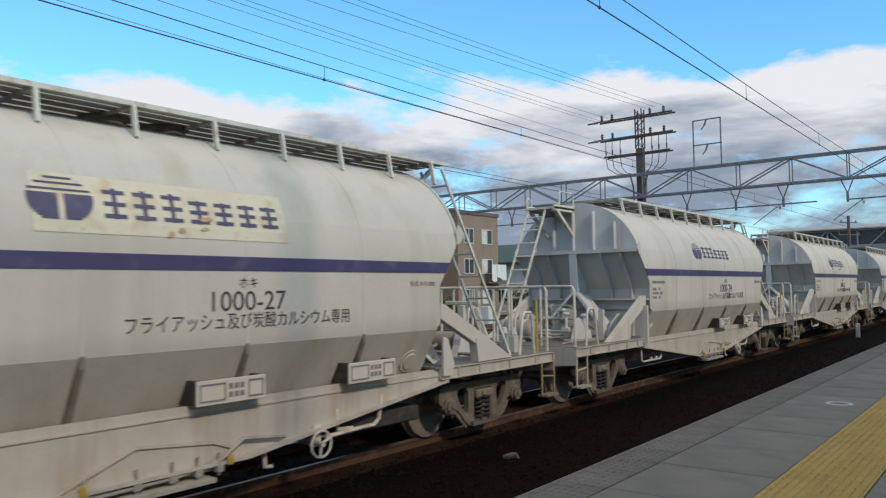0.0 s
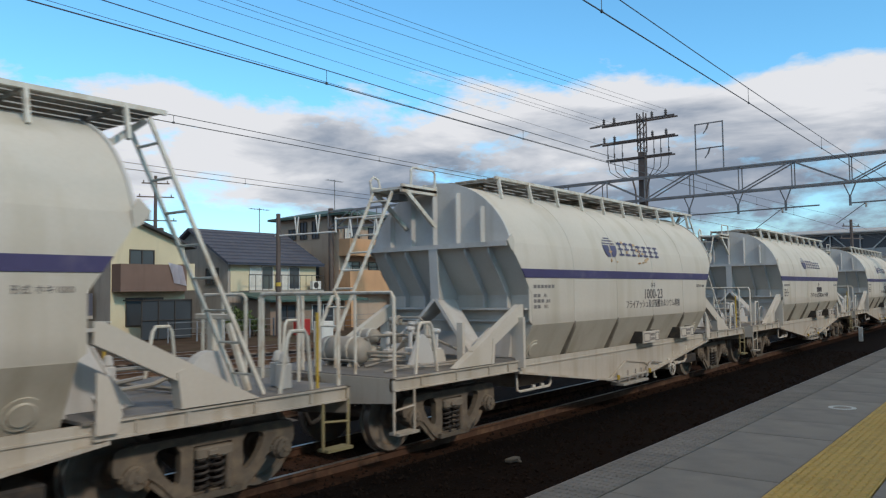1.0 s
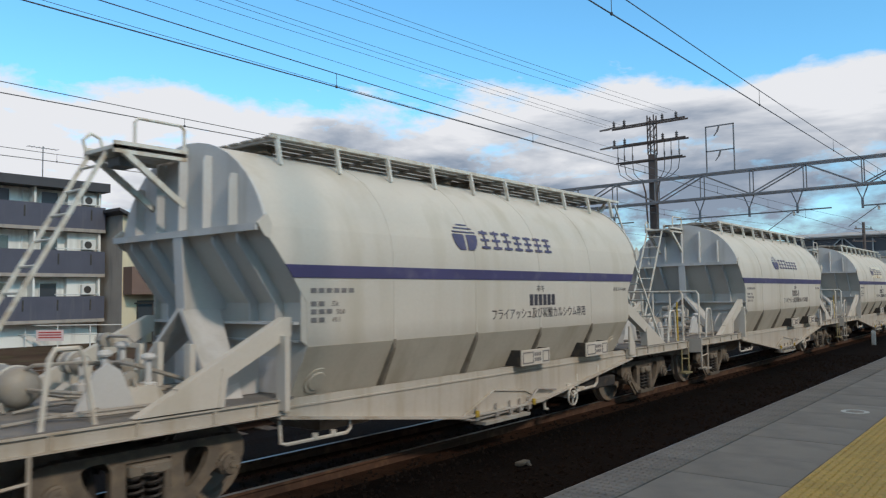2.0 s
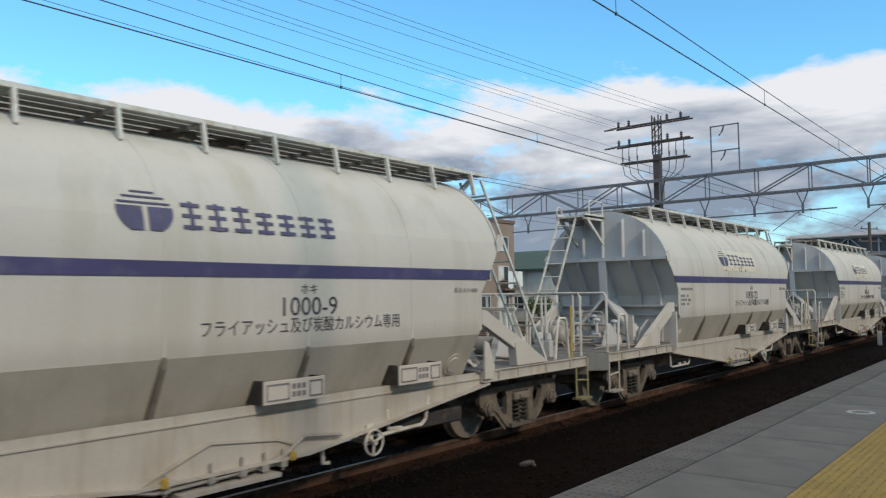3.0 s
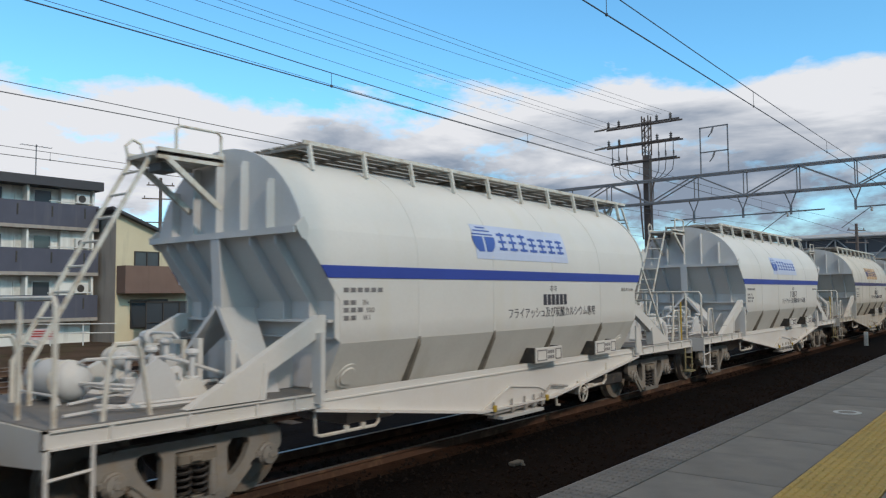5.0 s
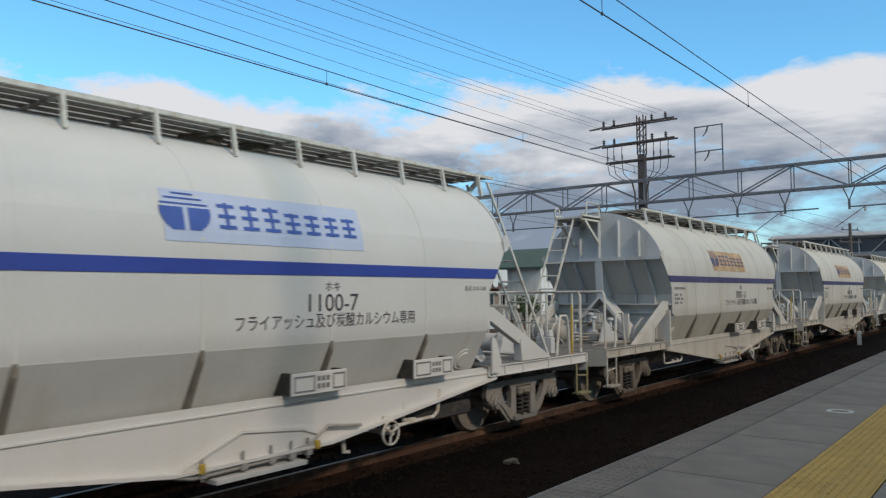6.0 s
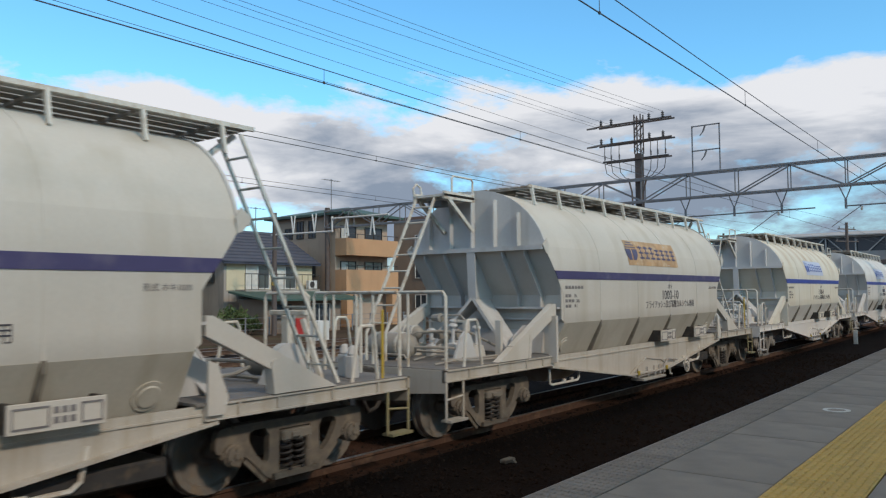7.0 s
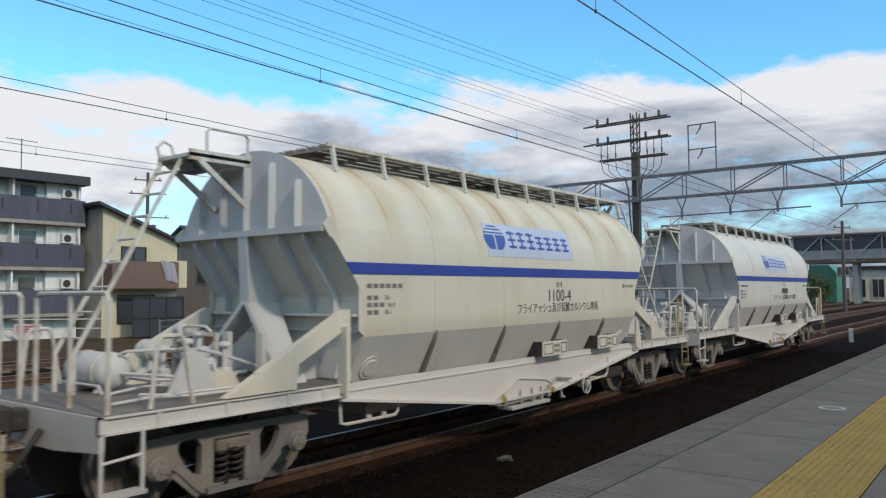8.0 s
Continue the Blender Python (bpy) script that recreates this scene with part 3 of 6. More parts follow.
def build_body(parent):
    levels = [FOOT, 1.2, FOLD - 0.03, FOLD, 1.72, HIP, 2.15, KNEE, 2.5, SHELF - 0.002, SHELF]
    levels += [KNEE + (TOP - KNEE) * math.sin(t) for t in (0.42, 0.55, 0.7, 0.85, 1.0, 1.15, 1.3, 1.42, 1.5)] + [TOP - 0.0005]
    levels = sorted(levels)
    bm = mesh()
    rows = []
    for z in levels:
        x, y = side_x(z), end_y(z)
        ys = [-y, -2.34, -0.78, 0.78, 2.34, y]
        rows.append(([bm.verts.new((x, b, z)) for b in ys], [bm.verts.new((-x, b, z)) for b in ys]))
    for (a, b), (c, d) in zip(rows, rows[1:]):
        for i in range(5):
            bm.faces.new((a[i], a[i + 1], c[i + 1], c[i]))
            bm.faces.new((b[i + 1], b[i], d[i], d[i + 1]))
        bm.faces.new((b[0], a[0], c[0], d[0]))
        bm.faces.new((a[5], b[5], d[5], c[5]))
    a, b = rows[-1]
    for i in range(5):
        bm.faces.new((a[i], a[i + 1], b[i + 1], b[i]))
    a, b = rows[0]
    for i in range(5):
        bm.faces.new((a[i + 1], a[i], b[i], b[i + 1]))
    part("hopper_body", bm, "paint", parent, "white painted steel hopper shell", smooth=True)
    # plates of the slanting lower sides, between the ribs; dust and shade in one colour
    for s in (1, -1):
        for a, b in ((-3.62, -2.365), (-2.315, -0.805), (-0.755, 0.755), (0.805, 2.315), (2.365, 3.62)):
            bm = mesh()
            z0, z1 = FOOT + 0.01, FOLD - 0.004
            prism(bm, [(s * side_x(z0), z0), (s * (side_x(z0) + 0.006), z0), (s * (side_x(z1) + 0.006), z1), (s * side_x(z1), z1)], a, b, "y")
            part("slope_plate", bm, "slope_paint", parent, "lower plate in paint darkened for dust and shade")
    # inspection covers near the ends
    for y in (-3.35, 3.30):
        for s in (1, -1):
            bm = mesh()
            n = Vector((s * 0.882, 0, -0.471))
            c = Vector((s * side_x(1.13), y, 1.13))
            for r0, r1, h0, h1 in ((0.15, 0.15, 0.0, 0.018), (0.11, 0.10, 0.018, 0.032)):
                rod(bm, c + n * h0, c + n * h1, r0, 18, r1)
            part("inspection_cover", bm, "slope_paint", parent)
    # stripe on both sides
    for s in (1, -1):
        bm = mesh()
        lo, hi = end_y(2.19), end_y(2.32)
        prism(bm, [(-lo, 2.19), (lo, 2.19), (hi, 2.32), (-hi, 2.32)], s * (WIDE - 0.01), s * (WIDE + 0.009))
        part("stripe", bm, "stripe_old", parent, "navy stripe")
    # weld seams round the shell
    for y in (-2.34, -0.78, 0.78, 2.34):
        for s in (1, -1):
            bm = mesh()
            pts = [z for z in levels if z >= FOLD]
            for za, zb in zip(pts, pts[1:]):
                bar(bm, (s * (side_x(za) + 0.001), y, za), (s * (side_x(zb) + 0.001), y, zb), 0.03, 0.006, (s, 0, 0.3))
            part("seam", bm, "paint", parent)
    # slanting ribs on the lower panel, dark paint standing for their shade
    for y in (-2.34, -0.78, 0.78, 2.34):
        for s in (1, -1):
            bm = mesh()
            q = [(s * 1.375, FOLD + 0.01), (s * 1.37, FOLD - 0.09), (s * 1.16, FOOT + 0.03), (s * 1.0, FOOT + 0.03)]
            prism(bm, q, y - 0.022, y + 0.022, "y")
            part("rib", bm, "rib_dark", parent)
    # top hatches
    for y in (-3.25, 0.1, 0.75):
        bm = mesh()
        lathe(bm, [(0.22, TOP - 0.06), (0.22, TOP + 0.08), (0.25, TOP + 0.09), (0.24, TOP + 0.12), (0.08, TOP + 0.15), (0.01, TOP + 0.15)], (0, y, 0), "z", 16)
        part("hatch", bm, "rib_dark", parent, "dark round loading hatch", smooth=True)


def build_end(parent, s):
    """The stiffened end, s = -1 for the front, 1 for the rear."""
    def P(y):
        return s * y
    # upper plate with an edge flange and upright ribs
    bm = mesh()
    arch = [(x, KNEE + (TOP + 0.02 - KNEE) * math.sqrt(max(0, 1 - (x / (WIDE + 0.02)) ** 2))) for x in [1.335 * math.cos(math.pi * i / 22) for i in range(23)]]
    arch = [p for p in arch if p[1] >= SHELF]
    prism(bm, [(-1.33, SHELF)] + arch[::-1] + [(1.33, SHELF)], P(4.085), P(4.12), "y")
    ep = part("end_plate", bm, "end_shade_paint", parent, "end plate in white paint greyed blue for shade")
    for x in (-0.88, -0.44, 0.0, 0.44, 0.88):
        top = KNEE + (TOP - KNEE) * math.sqrt(1 - (x / WIDE) ** 2) - (0.03 if x == 0 else 0.10)
        bm = mesh()
        prism(bm, [(P(4.12), SHELF), (P(4.225), SHELF), (P(4.22), top - 0.07), (P(4.19), top), (P(4.12), top)], x - 0.014, x + 0.014)
        part("upright_rib", bm, "end_shade_paint", ep)
    # shelf beam
    bm = mesh()
    prism(bm, [(P(4.10), SHELF + 0.02), (P(4.24), SHELF + 0.02), (P(4.24), SHELF - 0.05), (P(4.215), SHELF - 0.05), (P(4.215), SHELF - 0.015), (P(4.10), SHELF - 0.015)], -1.34, 1.34)
    part("shelf_beam", bm, "end_shade_paint", parent)
    for x in (-1.352, 1.352):
        bm = mesh()
        prism(bm, [(P(4.235), SHELF + 0.02), (P(4.12), SHELF + 0.12), (P(4.06), SHELF + 0.02), (P(4.08), SHELF - 0.13), (P(4.15), SHELF - 0.10)], x - 0.012, x + 0.012)
        part("gusset", bm, "paint", parent)
    # ribs of the sloping plate, upright again over the lip
    for x in (-1.0, -0.58, 0.58, 1.0):
        bm = mesh()
        prism(bm, [(P(4.12), SHELF - 0.05), (P(4.20), SHELF - 0.06), (P(4.20), SHELF - 0.14), (P(3.74), HIP - 0.01), (P(3.74), 1.75), (P(3.62), 1.75), (P(3.62), HIP)], x - 0.012, x + 0.012)
        part("sloping_rib", bm, "end_shade_paint", parent)
    # lip and ledge below the slope
    bm = mesh()
    box(bm, -1.33, 1.33, *sorted((P(3.60), P(3.77))), 1.72, 1.75)
    box(bm, -1.33, 1.33, *sorted((P(3.60), P(3.69))), 1.54, 1.56)
    part("ledge", bm, "end_shade_paint", parent)
    # side sheets folded back round the corner
    for x in (-1.355, 1.355):
        bm = mesh()
        prism(bm, [(P(3.62), HIP + 0.02), (P(3.70), HIP + 0.10), (P(3.70), FOLD + 0.06), (P(3.62), FOLD)], x - 0.010, x + 0.010)
        part("corner_flange", bm, "paint", parent)
    # central web from the shelf down to the splayed legs
    bm = mesh()
    prism(bm, [(P(4.22), SHELF - 0.04), (P(4.12), SHELF - 0.04), (P(3.62), HIP), (P(3.62), 1.87), (P(4.17), 1.87)], -0.014, 0.014)
    prism(bm, [(P(4.215), SHELF - 0.04), (P(4.235), SHELF - 0.04), (P(4.192), 1.87), (P(4.172), 1.87)], -0.08, 0.08)
    part("centre_web", bm, "end_shade_paint", parent)
    for q in (-1, 1):
        bm = mesh()
        rows = []
        for f in (0.0, 0.34, 0.67, 1.0):
            za = 1.88 + (D_TOP - 1.88) * f
            quad = ((0.02 + 0.79 * f, 4.19 + 0.14 * f, za), (0.02 + 0.92 * f, 3.72 + 0.36 * f, za))
            rows.append([bm.verts.new((q * (a - d), P(b), c)) for d in (0.0, 0.025) for a, b, c in quad])
        for a, b in zip(rows, rows[1:]):
            for m, n in ((0, 1), (1, 3), (3, 2), (2, 0)):
                bm.faces.new((a[m], a[n], b[n], b[m]))
        bm.faces.new((rows[0][0], rows[0][1], rows[0][3], rows[0][2]))
        bm.faces.new((rows[-1][0], rows[-1][2], rows[-1][3], rows[-1][1]))
        bmesh.ops.recalc_face_normals(bm, faces=bm.faces)
        bar(bm, (q * 0.02, P(4.195), 1.88), (q * 0.81, P(4.335), D_TOP), 0.05, 0.02, (0, s, 0.1))
        part("splayed_leg", bm, "end_shade_paint", parent)
        if s < 0:
            bm = mesh()
            prism(bm, [(P(5.30), D_TOP), (P(4.80), D_TOP), (P(4.86), 1.20), (P(5.02), 1.20)], q * 0.58 - 0.10, q * 0.58 + 0.10)
            part("brace_block", bm, "paint", parent)
    # hopper mouth behind the braces
    bm = mesh()
    prism(bm, [(P(3.60), 1.5), (P(3.72), 1.02), (P(3.58), 1.02)], -1.0, 1.0)
    part("slope_sheet", bm, "end_shade_paint", parent)
    for x in (-1.26, 1.26):
        # diagonal braces with their foot gussets and the corner post
        bm = mesh()
        prism(bm, [(P(3.78), 1.62), (P(3.78), 1.80), (P(3.86), 1.80), (P(5.02), 1.215), (P(4.94), 1.06)], x - 0.05, x + 0.05)
        part("diagonal_brace", bm, "paint", parent)
        bm = mesh()
        prism(bm, [(P(5.40), 1.015), (P(4.60), 1.015), (P(4.56), 1.32), (P(4.66), 1.385), (P(5.03), 1.20)], x - 0.054, x + 0.054)
        prism(bm, [(P(4.62), 1.015), (P(4.56), 1.015), (P(4.52), 1.33), (P(4.58), 1.36)], x - 0.065, x + 0.065)
        part("brace_foot", bm, "paint", parent)
        bm = mesh()
        if s < 0:
            box(bm, x - 0.07 + 0.06 * (1 if x > 0 else -1), x + 0.07 + 0.06 * (1 if x > 0 else -1), -3.92, -3.86, 0.90, 1.62)
            part("corner_post", bm, "paint", parent)
        else:
            prism(bm, [(3.80, 0.90), (3.98, 0.90), (4.02, 1.05), (3.90, 1.36), (3.80, 1.40)], x + 0.04 * (1 if x > 0 else -1), x + 0.07 * (1 if x > 0 else -1))
            part("corner_gusset", bm, "paint", parent)
        bm = mesh()
        prism(bm, [(P(3.78), 1.02), (P(4.42), 1.02), (P(4.20), 1.30), (P(3.90), 1.46), (P(3.78), 1.46)], x * 0.62 - 0.012, x * 0.62 + 0.012)
        part("inner_gusset", bm, "end_shade_paint", parent)


def build_frame(parent):
    for s in (1, -1):
        # fish-bellied side girder
        bm = mesh()
        low = [(-3.92, 0.83), (-1.0, 0.44), (0.85, 0.44), (3.92, 0.83)]
        prism(bm, [(3.92, 0.985), (-3.92, 0.985)] + low, s * 1.20, s * 1.235)
        part("side_girder", bm, "frame_paint", parent, "grimy white fish-bellied side girder")
        bm = mesh()
        for a, b in zip(low, low[1:]):
            bar(bm, (s * 1.25, a[0], a[1]), (s * 1.25, b[0], b[1]), 0.14, 0.03)
        bar(bm, (s * 1.225, -3.92, 0.905), (s * 1.225, 3.92, 0.905), 0.05, 0.018)
        part("girder_flange", bm, "frame_paint", parent)
        # discharge gear housing hung on the girder
        bm = mesh()
        prism(bm, [(-1.03, 0.42), (-0.27, 0.71), (0.48, 0.63), (0.72, 0.54), (0.50, 0.38), (-0.80, 0.38)], s * 1.24, s * 1.262)
        part("gear_housing", bm, "frame_paint", parent)
        edge = [(-1.03, 0.42), (-0.27, 0.71), (0.48, 0.63), (0.72, 0.54)]
        bm = mesh()
        for a, b in zip(edge, edge[1:]):
            bar(bm, (s * 1.268, a[0], a[1]), (s * 1.268, b[0], b[1]), 0.03, 0.022, (0, 0, 1))
        part("housing_edge", bm, "frame_paint", parent)
        # pipework of the discharge gear
        bm = mesh()
        tube(bm, [(s * 1.29, -1.15, 0.46), (s * 1.29, -0.80, 0.38), (s * 1.29, 0.1, 0.40), (s * 1.29, 0.55, 0.47), (s * 1.29, 0.80, 0.62), (s * 1.29, 1.3, 0.56)], 0.018, 6)
        part("air_pipe", bm, "grating", parent)
        for y in (-0.72, -0.28, 0.05, 0.30, 0.52):
            bm = mesh()
            rod(bm, (s * 1.30, y, 0.34), (s * 1.30, y, 0.54), 0.014, 6)
            box(bm, s * 1.30 - 0.03, s * 1.30 + 0.03, y - 0.035, y + 0.035, 0.37, 0.43)
            part("valve", bm, "grating", parent)
        for y in (-0.74, 0.62):
            bm = mesh()
            rod(bm, (s * 1.33, y, 0.42), (s * 1.33, y, 0.50), 0.03, 6)
            part("valve_handle", bm, "yellow", parent, "yellow handle")
        bm = mesh()
        box(bm, s * 1.25 - 0.13, s * 1.25 + 0.13, -0.62, 0.44, 0.30, 0.34)
        part("gear_tray", bm, "frame_paint", parent)
    # discharge chutes
    for y in (-2.2, 0.0, 2.2):
        bm = mesh()
        lo, hi = 0.42, 0.95
        v = [bm.verts.new((a * w, y + b * l, z)) for z, w, l in ((lo, 0.4, 0.4), (hi, 1.0, 0.95)) for a, b in ((-1, -1), (1, -1), (1, 1), (-1, 1))]
        bm.faces.new(v[:4][::-1])
        bm.faces.new(v[4:])
        for k in range(4):
            bm.faces.new((v[k], v[(k + 1) % 4], v[4 + (k + 1) % 4], v[4 + k]))
        part("discharge_chute", bm, "frame_paint", parent)
    bm = mesh()
    box(bm, -0.22, 0.22, -6.5, 6.5, 0.62, 0.90)
    part("centre_sill", bm, "frame_paint", parent)
    for s in (-1, 1):
        def P(y):
            return s * y
        bm = mesh()
        box(bm, -1.27, 1.27, *sorted((P(3.72), P(6.58))), 0.985, 1.012)
        part("deck", bm, "deck", parent, "grey steel deck plate")
        for x in (-1, 1):
            bm = mesh()
            # channel-shaped sill
            prism(bm, [(x * 1.25, 1.0), (x * 1.31, 1.0), (x * 1.31, 0.985), (x * 1.285, 0.985), (x * 1.285, 0.867), (x * 1.31, 0.867), (x * 1.31, 0.85), (x * 1.25, 0.85)], P(3.80), P(6.6), "y")
            part("sill", bm, "frame_paint", parent)
            for y in (4.15, 4.62, 5.35, 6.05):
                bm = mesh()
                prism(bm, [(x * 1.283, 0.984), (x * 1.305, 0.984), (x * 1.305, 0.868), (x * 1.283, 0.868)], P(y), P(y + 0.035), "y")
                part("sill_web", bm, "frame_paint", parent)
        bm = mesh()
        prism(bm, [(-1.31, 1.0), (1.31, 1.0), (1.31, 0.72), (0.55, 0.66), (-0.55, 0.66), (-1.31, 0.72)], P(6.56), P(6.6), "y")
        part("headstock", bm, "frame_paint", parent)
        cp = part("coupler", coupler(s), "black", parent, "dark knuckle coupler")
        bm = mesh()
        tube(bm, [(0.35, P(6.62), 0.82), (0.38, P(6.75), 0.66), (0.36, P(6.86), 0.50), (0.30, P(6.93), 0.45)], 0.028, 8)
        part("brake_hose", bm, "black", parent, "black rubber hose", smooth=True)
        for x in (-1.30, 1.30):
            # corner step
            bm = mesh()
            y0, y1 = (6.58, 6.22)
            for y in (y0, y1):
                rod(bm, (x, P(y), 0.86), (x, P(y), 0.36), 0.018, 6)
            rod(bm, (x, P(y0), 0.63), (x, P(y1), 0.66), 0.014, 6)
            bar(bm, (x, P(y0), 0.365), (x, P(y1), 0.365), 0.16, 0.03)
            part("step", bm, "step" if s > 0 else "frame_paint", parent)
        # bracket with the hanging pipe behind the front bogie
        for x in (-1.22, 1.22) if s < 0 else ():
            bm = mesh()
            tube(bm, [(x, P(3.86), 0.84), (x, P(3.84), 0.56), (x, P(3.76), 0.54), (x, P(2.95), 0.54), (x, P(2.90), 0.58), (x, P(2.90), 0.74)], 0.02, 6)
            for y in (3.4, 3.15):
                rod(bm, (x, P(y), 0.54), (x, P(y), 0.60), 0.035, 6)
            part("hanging_pipe", bm, "rail_paint", parent)


def coupler(s):
    bm = mesh()
    box(bm, -0.10, 0.10, *sorted((s * 6.60, s * 6.78)), 0.78, 0.98, 0.02)
    box(bm, -0.17, 0.15, *sorted((s * 6.76, s * 6.90)), 0.74, 1.02, 0.03)
    prism(bm, [(-0.18, s * 6.88), (-0.05, s * 6.88), (-0.04, s * 6.96), (-0.10, s * 6.97), (-0.18, s * 6.93)], 0.75, 1.01, "z")
    prism(bm, [(0.04, s * 6.88), (0.15, s * 6.88), (0.13, s * 6.94), (0.06, s * 6.94)], 0.77, 0.99, "z")
    return bm


def rounded(pts, times=2):
    """A closed outline with its corners cut twice, as a casting's are."""
    for _ in range(times):
        out = []
        for (a, b), (c, d) in zip(pts, pts[1:] + pts[:1]):
            out += [(a * 0.78 + c * 0.22, b * 0.78 + d * 0.22), (a * 0.22 + c * 0.78, b * 0.22 + d * 0.78)]
        pts = out
    return pts


def casting(bm, outline, holes, x0, x1):
    """A plate of cast steel with holes, between two values of x."""
    loops = [outline] + holes
    edges = []
    sides = []
    for loop in loops:
        vs = [bm.verts.new((x0, y, z)) for y, z in loop]
        es = [bm.edges.new((vs[i], vs[(i + 1) % len(vs)])) for i in range(len(vs))]
        edges += es
        sides.append(vs)
    res = bmesh.ops.triangle_fill(bm, use_beauty=True, use_dissolve=False, edges=edges)
    faces = [f for f in res["geom"] if isinstance(f, bmesh.types.BMFace)]
    twin = {}
    for vs in sides:
        for v in vs:
            twin[v] = bm.verts.new((x1, v.co.y, v.co.z))
    for f in faces:
        bm.faces.new([twin[v] for v in f.verts][::-1])
    for vs in sides:
        for i, v in enumerate(vs):
            w = vs[(i + 1) % len(vs)]
            bm.faces.new((v, w, twin[w], twin[v]))
    bmesh.ops.recalc_face_normals(bm, faces=bm.faces)


def build_bogie(parent, cy, style):
    bg = empty("bogie", (0, cy, 0))
    bg.parent = parent
    half = [(0.98, 0.66), (0.99, 0.47), (0.90, 0.44), (0.74, 0.44), (0.66, 0.40), (0.56, 0.33), (0.36, 0.12), (0.22, 0.10)]
    outline = rounded([(-0.90, 0.71), (0.90, 0.71)] + half + [(-a, b) for a, b in half[::-1]])
    window_hole = [(0.34, 0.64), (0.58, 0.63), (0.60, 0.55), (0.52, 0.40), (0.40, 0.29), (0.34, 0.30)]
    holes = [rounded(window_hole, 1), rounded([(-a, b) for a, b in window_hole[::-1]], 1), [(-0.21, 0.60), (0.21, 0.60), (0.21, 0.18), (-0.21, 0.18)]]
    for s in (1, -1):
        bm = mesh()
        casting(bm, outline, holes, s * 0.92, s * 1.00)
        # flanges along the top, and raised columns beside the bolster
        box(bm, *sorted((s * 0.89, s * 1.035)), -0.80, 0.80, 0.685, 0.712)
        for q in (-1, 1):
            bar(bm, (s * 0.965, q * 0.60, 0.375), (s * 0.965, q * 0.33, 0.125), 0.13, 0.025, (s, 0, 0))
        box(bm, *sorted((s * 0.88, s * 1.05)), -0.30, 0.30, 0.105, 0.165)
        sf = part("side_frame", bm, style, bg)
        bm = mesh()
        box(bm, *sorted((s * 0.84, s * 1.05)), -0.20, 0.20, 0.47, 0.585, 0.02)
        box(bm, *sorted((s * 1.04, s * 1.075)), -0.09, 0.02, 0.50, 0.56, 0.01)
        part("bolster_end", bm, "rib_dark", sf, "dark bolster end")
        for y in (-0.11, 0.06):
            bm = mesh()
            pts = [(s * 0.98 + 0.06 * math.cos(t), y + 0.06 * math.sin(t), 0.17 + 0.30 * t / (10 * math.pi)) for t in [10 * math.pi * i / 60 for i in range(61)]]
            tube(bm, pts, 0.016, 5)
            part("coil_spring", bm, "black", sf, "dark coil spring")
        bm = mesh()
        rod(bm, (s * 1.03, 0.155, 0.17), (s * 1.03, 0.155, 0.34), 0.042, 10)
        rod(bm, (s * 1.03, 0.155, 0.34), (s * 1.03, 0.155, 0.50), 0.030, 10)
        part("damper", bm, style, sf, smooth=True)
        for y in (-0.8, 0.8):
            bm = mesh()
            lathe(bm, [(0.105, s * 0.88), (0.115, s * 0.97), (0.115, s * 1.035), (0.095, s * 1.05), (0.095, s * 1.075), (0.035, s * 1.085), (0.03, s * 1.10)], (0, y, 0.43), "x", 14)
            box(bm, *sorted((s * 0.90, s * 1.02)), y - 0.13, y + 0.13, 0.40, 0.47, 0.01)
            for i in range(3):
                t = math.pi / 2 + i * 2 * math.pi / 3
                rod(bm, (s * 1.07, y + 0.065 * math.cos(t), 0.43 + 0.065 * math.sin(t)), (s * 1.095, y + 0.065 * math.cos(t), 0.43 + 0.065 * math.sin(t)), 0.016, 6)
            part("axle_box", bm, style, sf)
            bm = mesh()
            q = 1 if y > 0 else -1
            prism(bm, [(y - q * 0.42, 0.62), (y - q * 0.50, 0.20), (y - q * 0.44, 0.18), (y - q * 0.36, 0.60)], s * 0.60, s * 0.72)
            part("brake_shoe", bm, "black", sf)
    bm = mesh()
    box(bm, -0.95, 0.95, -0.2, 0.2, 0.48, 0.66, 0.02)
    part("bolster", bm, style, bg)
    for y in (-0.8, 0.8):
        bm = mesh()
        rod(bm, (-1.0, 0, 0), (1.0, 0, 0), 0.07, 10)
        for s in (1, -1):
            lathe(bm, [(0.09, s * 0.46), (0.12, s * 0.50), (0.30, s * 0.54), (0.36, s * 0.52), (0.455, s * 0.52), (0.455, s * 0.55), (0.43, s * 0.565), (0.43, s * 0.65), (0.365, s * 0.65), (0.345, s * 0.61), (0.16, s * 0.585), (0.12, s * 0.64), (0.07, s * 0.64)], (0, 0, 0), "x", 28)
        w = part("wheelset", bm, "wheel", bg, smooth=True)
        w.location = (0, y, 0.43)
        w["label"] = "dusty steel wheels with bright treads"
        w.data.materials.append(M["tread"])
        for p in w.data.polygons:
            c = p.center
            if math.hypot(c.y, c.z) > 0.40 and 0.56 < abs(c.x) < 0.66 and abs(p.normal.x) < 0.5:
                p.material_index = 1
    return bg


